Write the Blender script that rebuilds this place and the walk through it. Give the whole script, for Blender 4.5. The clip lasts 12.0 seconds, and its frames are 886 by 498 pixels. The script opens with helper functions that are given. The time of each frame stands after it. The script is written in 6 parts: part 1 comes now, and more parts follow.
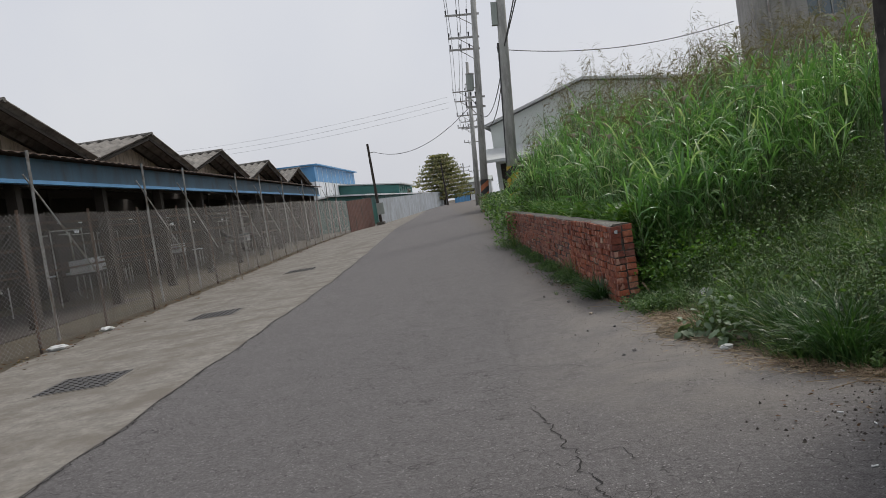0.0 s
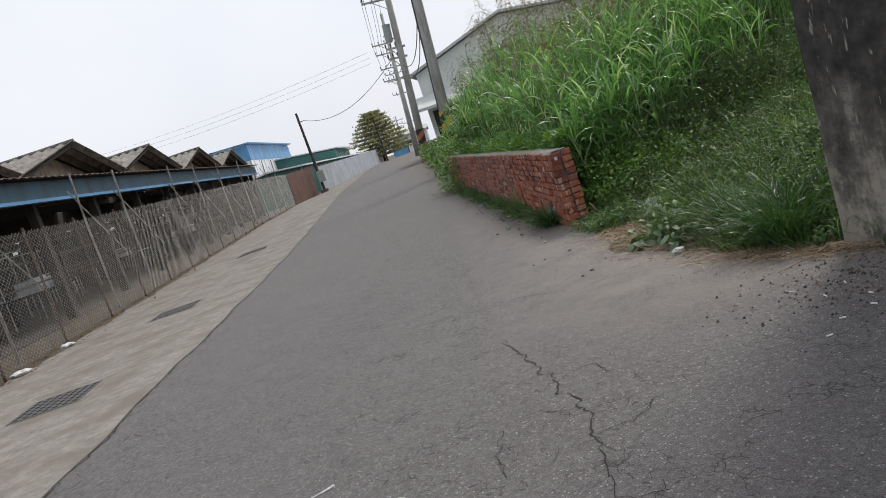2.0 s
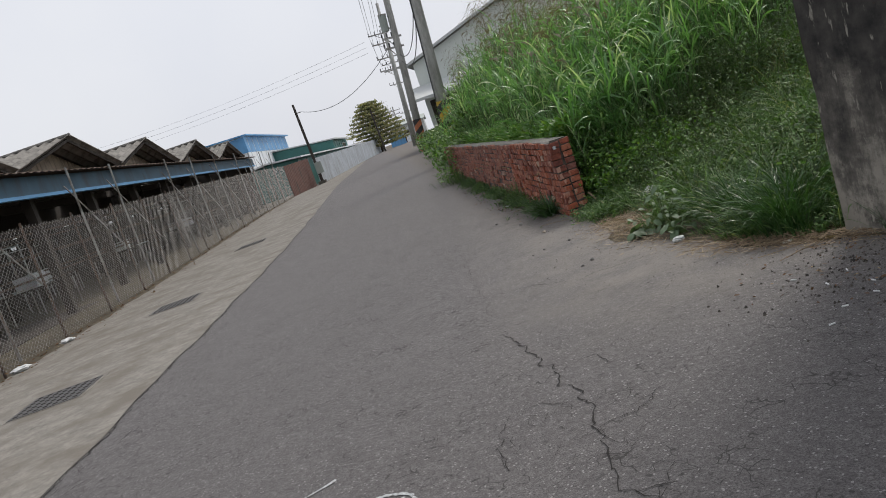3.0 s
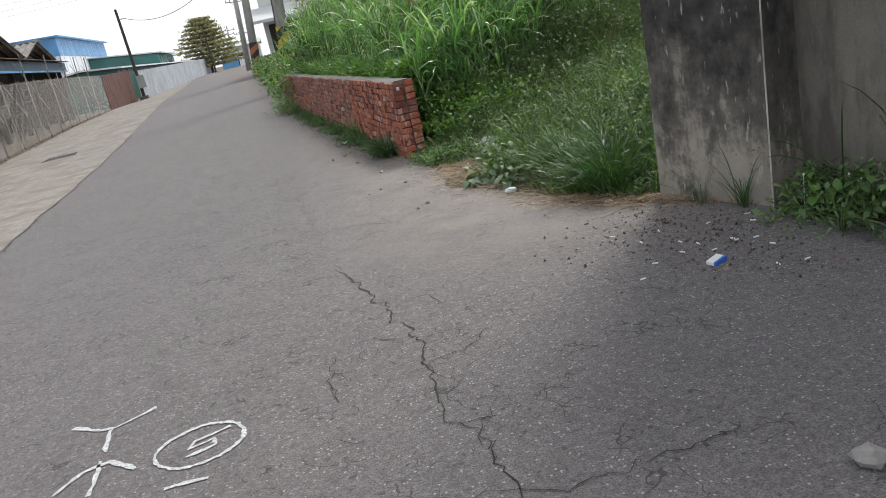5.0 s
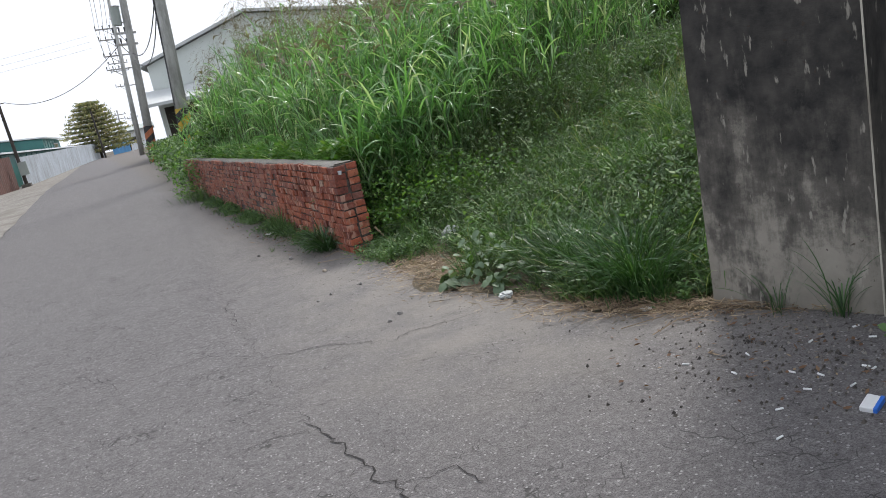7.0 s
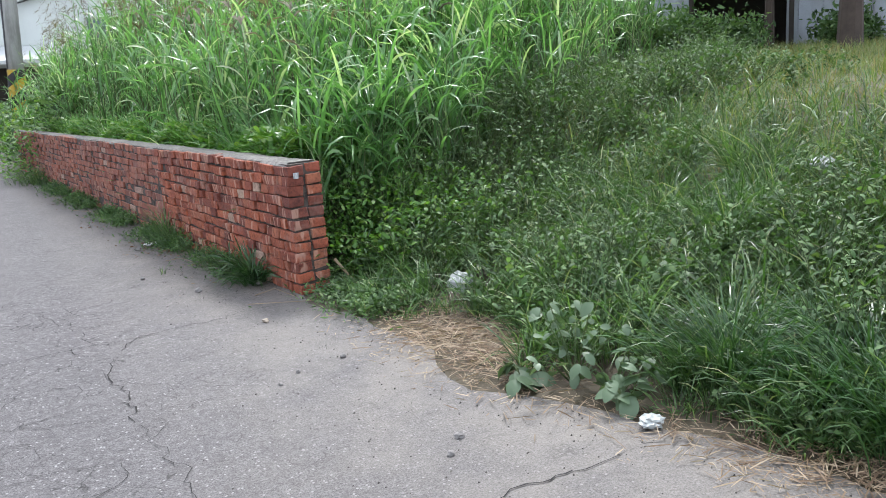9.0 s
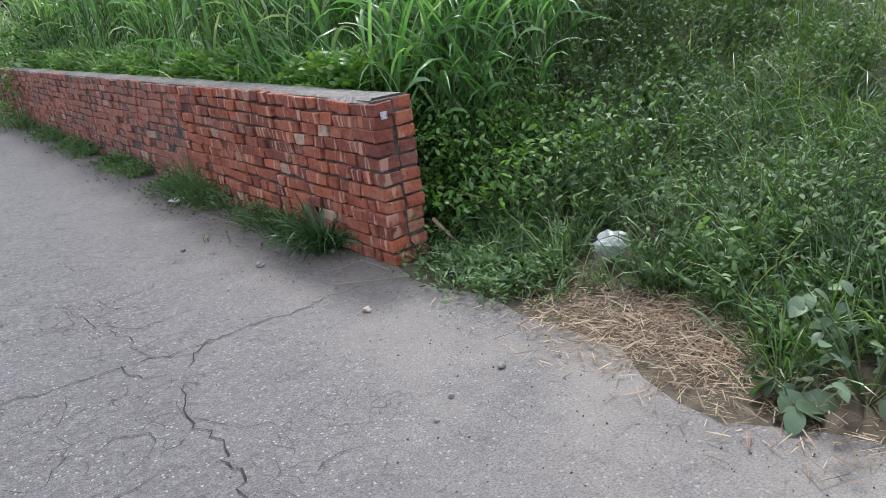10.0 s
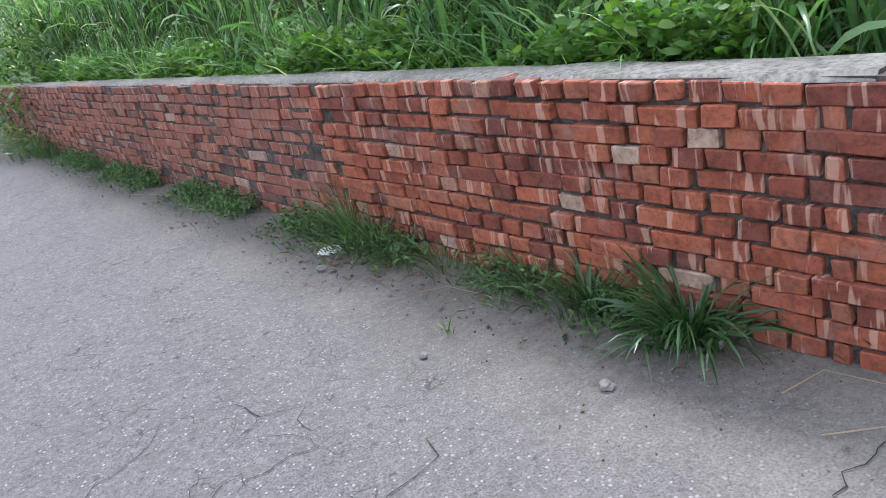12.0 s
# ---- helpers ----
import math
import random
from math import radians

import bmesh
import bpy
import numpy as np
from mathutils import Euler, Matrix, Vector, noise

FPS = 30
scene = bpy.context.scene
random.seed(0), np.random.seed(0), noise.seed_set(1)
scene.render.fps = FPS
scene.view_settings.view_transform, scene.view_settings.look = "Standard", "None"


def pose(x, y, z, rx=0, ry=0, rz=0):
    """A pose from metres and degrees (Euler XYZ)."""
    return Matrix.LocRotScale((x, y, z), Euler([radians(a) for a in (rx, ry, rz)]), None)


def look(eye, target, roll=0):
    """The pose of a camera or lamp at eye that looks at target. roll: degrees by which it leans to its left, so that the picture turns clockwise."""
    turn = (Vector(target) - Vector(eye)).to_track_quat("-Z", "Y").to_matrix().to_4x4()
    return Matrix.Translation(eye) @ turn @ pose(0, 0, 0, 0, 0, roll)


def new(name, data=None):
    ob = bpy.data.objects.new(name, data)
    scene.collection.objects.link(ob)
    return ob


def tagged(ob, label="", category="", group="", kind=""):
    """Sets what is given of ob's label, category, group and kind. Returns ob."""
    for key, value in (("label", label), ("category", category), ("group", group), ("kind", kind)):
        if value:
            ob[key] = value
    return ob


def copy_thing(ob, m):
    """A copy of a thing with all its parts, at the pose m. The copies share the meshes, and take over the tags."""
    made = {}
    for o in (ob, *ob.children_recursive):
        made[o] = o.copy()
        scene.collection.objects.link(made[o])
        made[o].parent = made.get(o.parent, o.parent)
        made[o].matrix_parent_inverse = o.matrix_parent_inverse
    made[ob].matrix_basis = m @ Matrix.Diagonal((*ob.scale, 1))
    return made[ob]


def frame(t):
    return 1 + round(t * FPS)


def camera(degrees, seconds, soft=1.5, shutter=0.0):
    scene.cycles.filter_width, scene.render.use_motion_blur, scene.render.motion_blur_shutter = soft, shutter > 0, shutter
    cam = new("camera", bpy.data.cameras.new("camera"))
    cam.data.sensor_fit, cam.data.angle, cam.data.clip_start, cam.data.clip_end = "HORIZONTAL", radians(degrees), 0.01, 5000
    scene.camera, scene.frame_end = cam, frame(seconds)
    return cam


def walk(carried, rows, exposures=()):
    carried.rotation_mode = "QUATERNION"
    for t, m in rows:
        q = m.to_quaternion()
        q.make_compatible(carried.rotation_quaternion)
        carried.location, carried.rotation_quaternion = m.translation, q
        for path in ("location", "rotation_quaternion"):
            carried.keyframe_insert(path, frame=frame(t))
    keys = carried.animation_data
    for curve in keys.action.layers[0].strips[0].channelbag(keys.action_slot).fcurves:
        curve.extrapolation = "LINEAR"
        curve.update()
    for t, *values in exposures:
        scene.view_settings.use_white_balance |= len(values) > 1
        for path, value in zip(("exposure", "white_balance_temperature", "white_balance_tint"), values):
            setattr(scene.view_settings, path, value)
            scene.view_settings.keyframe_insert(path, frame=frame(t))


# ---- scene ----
cam = camera(58.7, 12.0, soft=0.9)
PATH = [
    (0, (0.466, -1.064, 1.376), (0.297, 0.925, 1.256), -8.7),
    (0.2, (0.466, -1.064, 1.376), (0.311, 0.922, 1.193), -8.6),
    (0.3, (0.466, -1.064, 1.376), (0.356, 0.915, 1.109), -9.6),
    (0.4, (0.466, -1.064, 1.376), (0.370, 0.899, 1.006), -12.4),
    (0.5, (0.467, -1.061, 1.377), (0.364, 0.9, 1.0), -14.5),
    (1, (0.473, -1.091, 1.375), (0.518, 0.868, 0.977), -14.4),
    (1.5, (0.472, -1.08, 1.375), (0.53, 0.871, 0.94), -15.8),
    (1.7, (0.472, -1.080, 1.375), (0.515, 0.875, 0.957), -16.8),
    (2, (0.474, -1.101, 1.371), (0.395, 0.88, 1.105), -18.6),
    (2.5, (0.475, -1.082, 1.371), (0.396, 0.898, 1.099), -19.3),
    (2.7, (0.474, -1.063, 1.373), (0.391, 0.916, 1.095), -19.3),
    (4.3, (0.492, -1.146, 1.414), (0.484, 0.82, 1.044), -18.4),
    (4.5, (0.482, -1.123, 1.392), (0.653, 0.829, 0.987), -14.5),
    (5, (0.403, -1.084, 1.39), (0.693, 0.816, 0.838), -12.4),
    (5.5, (0.402, -0.939, 1.401), (0.677, 0.958, 0.83), -11.4),
    (5.7, (0.438, -0.83, 1.392), (0.691, 1.082, 0.862), -13.5),
    (6, (0.399, -0.643, 1.411), (0.765, 1.291, 1.059), -15.3),
    (6.5, (0.329, -0.237, 1.448), (0.812, 1.658, 1.028), -13.1),
    (7, (0.201, 0.261, 1.407), (0.777, 2.131, 0.991), -12.5),
    (7.2, (0.198, 0.526, 1.425), (0.885, 2.35, 0.973), -15.8),
    (8.8, (-0.047, 2.42, 1.316), (0.907, 4.12, 0.872), -3.5),
    (9, (-0.034, 2.698, 1.325), (0.921, 4.401, 0.893), -4.1),
    (9.5, (-0.09, 3.366, 1.351), (0.833, 5.059, 0.819), -6.1),
    (10, (-0.093, 4.01, 1.342), (0.841, 5.66, 0.703), -7.1),
    (10.5, (-0.144, 4.615, 1.36), (0.779, 6.262, 0.702), -11.0),
    (11, (-0.215, 5.213, 1.354), (0.686, 6.87, 0.689), -11.1),
    (11.5, (-0.264, 5.796, 1.371), (0.64, 7.438, 0.674), -12.7),
    (12, (-0.313, 6.41, 1.375), (0.602, 8.038, 0.658), -13.6),
]
walk(cam, [(t, look(eye, target, roll)) for t, eye, target, roll in PATH],
     [(0.0, -0.2, 6500, 10), (0.5, 0.29, 6500, 10), (1.0, 0.3, 6500, 10), (1.5, 0.45, 6500, 10), (2.0, 0.2, 6500, 10), (2.5, 0.0, 6500, 10), (4.5, 0.38, 6500, 10),
      (5.5, 0.75, 6450, 10), (6.2, 0.48, 6350, 10), (7.0, 0.58, 6250, 10), (9.0, 1.27, 5950, 10), (9.6, 1.06, 5950, 11), (11.0, 1.0, 5750, 11.5), (12.0, 1.35, 5750, 11.5)])

# ---- light: a hazy bright sky and a soft sun from ahead on the right ----
SUN_AZ, SUN_EL = math.atan2(0.65, 0.76), radians(54)
world = bpy.data.worlds.new("sky")
scene.world = world
world.use_nodes = True
wn = world.node_tree.nodes
wl = world.node_tree.links
sky = wn.new("ShaderNodeTexSky")
sky.sky_type, sky.sun_disc = "NISHITA", False
sky.sun_elevation, sky.sun_rotation = SUN_EL, SUN_AZ
sky.air_density, sky.dust_density = 1.0, 6.0
haze = wn.new("ShaderNodeMixRGB")
haze.inputs[0].default_value = 0.82
cloud = wn.new("ShaderNodeTexNoise")
cloud.inputs["Scale"].default_value, cloud.inputs["Detail"].default_value = 2.2, 5
shade = wn.new("ShaderNodeValToRGB")
shade.color_ramp.elements[0].position, shade.color_ramp.elements[0].color = 0.3, (7.6, 7.85, 8.6, 1)
shade.color_ramp.elements[1].position, shade.color_ramp.elements[1].color = 0.7, (8.8, 8.9, 9.2, 1)
wl.new(wn.new("ShaderNodeTexCoord").outputs["Generated"], cloud.inputs["Vector"])
wl.new(cloud.outputs["Fac"], shade.inputs[0])
wl.new(shade.outputs["Color"], haze.inputs[2])
bg = wn["Background"]
bg.inputs[1].default_value = 0.105
wl.new(sky.outputs[0], haze.inputs[1])
wl.new(haze.outputs[0], bg.inputs[0])
sun = new("sun", bpy.data.lights.new("sun", "SUN"))
sun.data.energy, sun.data.angle, sun.data.color = 2.1, radians(13), (1.0, 0.95, 0.88)
sun.matrix_world = look((30 * math.sin(SUN_AZ), 30 * math.cos(SUN_AZ), 30 * math.tan(SUN_EL)), (0, 0, 0))


# ---- materials ----
def noise_node(nt, scale, detail=4, vec=None, rough=0.6):
    n = nt.nodes.new("ShaderNodeTexNoise")
    n.inputs["Scale"].default_value, n.inputs["Detail"].default_value = scale, detail
    n.inputs["Roughness"].default_value = rough
    if vec is not None:
        nt.links.new(vec, n.inputs["Vector"])
    return n.outputs["Fac"]


def nt_color(nt, scale, vec):
    n = nt.nodes.new("ShaderNodeTexNoise")
    n.inputs["Scale"].default_value = scale
    nt.links.new(vec, n.inputs["Vector"])
    return n.outputs["Color"]


def ramp(nt, fac, stops):
    r = nt.nodes.new("ShaderNodeValToRGB")
    while len(r.color_ramp.elements) < len(stops):
        r.color_ramp.elements.new(0.5)
    for e, (p, c) in zip(r.color_ramp.elements, stops):
        e.position, e.color = p, (*c, 1) if len(c) == 3 else c
    nt.links.new(fac, r.inputs[0])
    return r.outputs["Color"]


def mixc(nt, fac, a, b, mode="MIX"):
    m = nt.nodes.new("ShaderNodeMixRGB")
    m.blend_type = mode
    for s, v in zip(m.inputs, (fac, a, b)):
        if isinstance(v, (int, float)):
            s.default_value = v
        elif isinstance(v, tuple):
            s.default_value = (*v, 1)
        else:
            nt.links.new(v, s)
    return m.outputs[0]


def bump(nt, height, strength, dist=0.01, normal=None):
    b = nt.nodes.new("ShaderNodeBump")
    b.inputs["Strength"].default_value, b.inputs["Distance"].default_value = strength, dist
    nt.links.new(height, b.inputs["Height"])
    if normal is not None:
        nt.links.new(normal, b.inputs["Normal"])
    return b.outputs["Normal"]


def base(name):
    m = bpy.data.materials.new(name)
    m.use_nodes = True
    nt = m.node_tree
    p = nt.nodes["Principled BSDF"]
    tc = nt.nodes.new("ShaderNodeTexCoord")
    return m, nt, p, tc.outputs["Object"]


def worldpos(nt):
    return nt.nodes.new("ShaderNodeNewGeometry").outputs["Position"]


def stretched(nt, vec, sx, sy, sz):
    mp = nt.nodes.new("ShaderNodeMapping")
    mp.inputs["Scale"].default_value = (sx, sy, sz)
    nt.links.new(vec, mp.inputs["Vector"])
    return mp.outputs[0]


def simple(name, col, rough=0.7, metal=0.0, vary=0.25, scale=3.0, grain=60.0, bumpy=0.2, dirt=None):
    """A painted, stone, wood or metal surface: two scales of variation, grain relief and optional dirt."""
    m, nt, p, vec = base(name)
    vec = worldpos(nt)
    big, fine = noise_node(nt, scale, 5, vec), noise_node(nt, grain, 3, vec)
    lo, hi = tuple(c * (1 - vary) for c in col), tuple(min(1, c * (1 + vary)) for c in col)
    c = ramp(nt, big, [(0.3, lo), (0.7, hi)])
    c = mixc(nt, 0.25, c, ramp(nt, fine, [(0.3, lo), (0.7, hi)]))
    if dirt:
        c = mixc(nt, ramp(nt, noise_node(nt, scale * 2.3, 7, stretched(nt, vec, 1, 1, 0.25)), [(0.48, (0, 0, 0)), (0.68, (1, 1, 1))]), c, dirt)
    nt.links.new(c, p.inputs["Base Color"])
    p.inputs["Roughness"].default_value, p.inputs["Metallic"].default_value = rough, metal
    if bumpy:
        nt.links.new(bump(nt, fine, bumpy, 0.004), p.inputs["Normal"])
    return m


def asphalt():
    m, nt, p, _ = base("asphalt")
    vec = worldpos(nt)
    patch = noise_node(nt, 0.45, 5, vec)
    mid = noise_node(nt, 5, 5, vec)
    grain = noise_node(nt, 120, 3, vec, 0.8)
    v = nt.nodes.new("ShaderNodeTexVoronoi")
    v.inputs["Scale"].default_value = 85
    nt.links.new(vec, v.inputs["Vector"])
    c = ramp(nt, patch, [(0.3, (0.105, 0.096, 0.099)), (0.7, (0.15, 0.14, 0.144))])
    c = mixc(nt, 0.45, c, ramp(nt, mid, [(0.35, (0.085, 0.078, 0.076)), (0.65, (0.165, 0.156, 0.152))]))
    coarse = noise_node(nt, 38, 4, vec, 0.8)
    c = mixc(nt, 0.6, c, ramp(nt, coarse, [(0.3, (0.045, 0.042, 0.041)), (0.5, (0.125, 0.118, 0.12)), (0.72, (0.25, 0.239, 0.24))]))
    c = mixc(nt, ramp(nt, grain, [(0.36, (0.85, 0.85, 0.85)), (0.56, (0, 0, 0))]), c, (0.03, 0.028, 0.027))
    pits = noise_node(nt, 26, 3, stretched(nt, vec, 1, 1.25, 1), 0.5)
    worn = ramp(nt, noise_node(nt, 0.8, 4, vec), [(0.4, (0.25, 0.25, 0.25)), (0.6, (1, 1, 1))])
    c = mixc(nt, mixc(nt, 1.0, ramp(nt, pits, [(0.3, (0.9, 0.9, 0.9)), (0.37, (0, 0, 0))]), worn, "MULTIPLY"), c, (0.022, 0.02, 0.02))
    pick = nt.nodes.new("ShaderNodeSeparateColor")
    nt.links.new(v.outputs["Color"], pick.inputs[0])
    pale = nt.nodes.new("ShaderNodeMath")
    pale.operation = "GREATER_THAN"
    pale.inputs[1].default_value = 0.94
    nt.links.new(pick.outputs[0], pale.inputs[0])
    dot = nt.nodes.new("ShaderNodeMath")
    dot.operation = "LESS_THAN"
    dot.inputs[1].default_value = 0.42
    nt.links.new(v.outputs["Distance"], dot.inputs[0])
    both = nt.nodes.new("ShaderNodeMath")
    both.operation = "MULTIPLY"
    nt.links.new(pale.outputs[0], both.inputs[0])
    nt.links.new(dot.outputs[0], both.inputs[1])
    c = mixc(nt, both.outputs[0], c, (0.25, 0.242, 0.24))
    # fine map cracking, in patches
    for sc, wide, lim in ((5.0, 0.014, 0.55), (11.0, 0.03, 0.54)):
        e = nt.nodes.new("ShaderNodeTexVoronoi")
        e.feature = "DISTANCE_TO_EDGE"
        e.inputs["Scale"].default_value = sc
        wob = mixc(nt, 0.1, vec, nt_color(nt, 9.0, vec))
        nt.links.new(wob, e.inputs["Vector"])
        line = ramp(nt, e.outputs["Distance"], [(wide * 0.4, (1, 1, 1)), (wide, (0, 0, 0))])
        where = ramp(nt, noise_node(nt, 0.9 + sc * 0.2, 5, vec), [(lim, (0, 0, 0)), (lim + 0.06, (0.95, 0.95, 0.95))])
        c = mixc(nt, mixc(nt, 1.0, line, where, "MULTIPLY"), c, (0.03, 0.028, 0.027))
    # dusty sand blown over the verge side
    sep = nt.nodes.new("ShaderNodeSeparateXYZ")
    nt.links.new(vec, sep.inputs[0])
    mr = nt.nodes.new("ShaderNodeMapRange")
    mr.inputs[1].default_value, mr.inputs[2].default_value = 0.2, 1.7
    nt.links.new(sep.outputs[0], mr.inputs[0])
    near = nt.nodes.new("ShaderNodeMapRange")
    near.inputs[1].default_value, near.inputs[2].default_value = 2.6, 4.2
    nt.links.new(sep.outputs[1], near.inputs[0])
    d = nt.nodes.new("ShaderNodeMath")
    d.operation = "MULTIPLY"
    nt.links.new(mr.outputs[0], d.inputs[0])
    nt.links.new(near.outputs[0], d.inputs[1])
    d2 = nt.nodes.new("ShaderNodeMath")
    d2.operation = "MULTIPLY"
    nt.links.new(d.outputs[0], d2.inputs[0])
    nt.links.new(ramp(nt, noise_node(nt, 2.2, 7, vec), [(0.25, (0, 0, 0)), (0.62, (1, 1, 1))]), d2.inputs[1])
    c = mixc(nt, d2.outputs[0], c, ramp(nt, grain, [(0.3, (0.125, 0.113, 0.1)), (0.7, (0.25, 0.23, 0.205))]))
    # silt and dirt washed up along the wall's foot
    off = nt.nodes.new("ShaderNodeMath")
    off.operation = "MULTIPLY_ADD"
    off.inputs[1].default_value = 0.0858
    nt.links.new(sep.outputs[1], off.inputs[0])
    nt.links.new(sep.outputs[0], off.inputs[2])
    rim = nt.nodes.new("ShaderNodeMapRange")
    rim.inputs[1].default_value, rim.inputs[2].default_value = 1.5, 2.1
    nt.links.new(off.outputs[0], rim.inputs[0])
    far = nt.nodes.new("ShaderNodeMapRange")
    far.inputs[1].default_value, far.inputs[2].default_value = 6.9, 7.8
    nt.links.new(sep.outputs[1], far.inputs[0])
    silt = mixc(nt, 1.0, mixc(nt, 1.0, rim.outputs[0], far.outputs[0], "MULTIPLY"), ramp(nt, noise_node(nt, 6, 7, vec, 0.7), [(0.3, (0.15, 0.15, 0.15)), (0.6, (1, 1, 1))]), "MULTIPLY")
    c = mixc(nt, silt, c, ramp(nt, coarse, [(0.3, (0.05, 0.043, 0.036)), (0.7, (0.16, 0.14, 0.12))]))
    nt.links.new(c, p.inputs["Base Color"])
    p.inputs["Roughness"].default_value = 0.85
    nt.links.new(bump(nt, grain, 0.6, 0.006, bump(nt, coarse, 0.5, 0.01)), p.inputs["Normal"])
    return m


def concrete(name, lo, hi, stain=None, scale=1.2, streak=False, gravel=0.0):
    m, nt, p, _ = base(name)
    vec = worldpos(nt)
    big = noise_node(nt, scale, 7, vec)
    grain = noise_node(nt, 90, 4, vec, 0.75)
    c = ramp(nt, big, [(0.3, lo), (0.7, hi)])
    c = mixc(nt, 0.3, c, ramp(nt, grain, [(0.3, tuple(0.5 * x for x in lo)), (0.7, tuple(1.15 * x for x in hi))]))
    if gravel:
        peb = noise_node(nt, 34, 5, vec, 0.8)
        c = mixc(nt, gravel, c, ramp(nt, peb, [(0.34, tuple(0.3 * x for x in lo)), (0.5, hi), (0.7, tuple(1.9 * x for x in hi))]))
        c = mixc(nt, 0.5, c, ramp(nt, noise_node(nt, 5.5, 8, vec, 0.75), [(0.36, tuple(0.5 * x for x in lo)), (0.6, tuple(1.15 * x for x in hi))]))
    if stain:
        sv = stretched(nt, vec, 2.2, 2.2, 0.5) if streak else vec
        c = mixc(nt, ramp(nt, noise_node(nt, scale * 1.6, 8, sv, 0.65), [(0.45, (0, 0, 0)), (0.62, (1, 1, 1))]), c, stain)
    nt.links.new(c, p.inputs["Base Color"])
    p.inputs["Roughness"].default_value = 0.9
    nt.links.new(bump(nt, grain, 0.35, 0.005, bump(nt, big, 0.15, 0.02)), p.inputs["Normal"])
    return m


def weathered():
    """Old cast concrete with black mould running down from above and a bare pale foot."""
    m, nt, p, _ = base("mouldy_concrete")
    vec = worldpos(nt)
    grain = noise_node(nt, 80, 4, vec, 0.75)
    big = noise_node(nt, 2.0, 8, vec, 0.65)
    c = ramp(nt, big, [(0.3, (0.14, 0.128, 0.108)), (0.7, (0.29, 0.268, 0.228))])
    sep = nt.nodes.new("ShaderNodeSeparateXYZ")
    nt.links.new(vec, sep.inputs[0])
    tall = noise_node(nt, 3.2, 8, stretched(nt, vec, 2.0, 2.0, 0.4), 0.7)
    streaks = mixc(nt, 0.55, tall, noise_node(nt, 4.2, 8, vec, 0.72))
    a = nt.nodes.new("ShaderNodeMath")
    a.operation = "MULTIPLY_ADD"
    a.inputs[1].default_value = 0.22
    nt.links.new(sep.outputs[2], a.inputs[0])
    nt.links.new(streaks, a.inputs[2])
    mould = ramp(nt, a.outputs[0], [(0.52, (0, 0, 0)), (0.6, (0.7, 0.7, 0.7)), (0.71, (1, 1, 1))])
    c = mixc(nt, mould, c, ramp(nt, noise_node(nt, 9, 6, vec), [(0.32, (0.013, 0.0126, 0.012)), (0.75, (0.065, 0.06, 0.053))]))
    flakes = ramp(nt, noise_node(nt, 8.5, 5, stretched(nt, vec, 2.4, 2.4, 0.7), 0.55), [(0.63, (0, 0, 0)), (0.68, (0.6, 0.6, 0.6))])
    c = mixc(nt, flakes, c, (0.36, 0.34, 0.29))
    rust = ramp(nt, noise_node(nt, 26, 4, vec), [(0.67, (0, 0, 0)), (0.71, (0.8, 0.8, 0.8))])
    c = mixc(nt, rust, c, (0.04, 0.028, 0.02))
    nt.links.new(c, p.inputs["Base Color"])
    p.inputs["Roughness"].default_value = 0.92
    nt.links.new(bump(nt, grain, 0.4, 0.005, bump(nt, streaks, 0.25, 0.02)), p.inputs["Normal"])
    return m


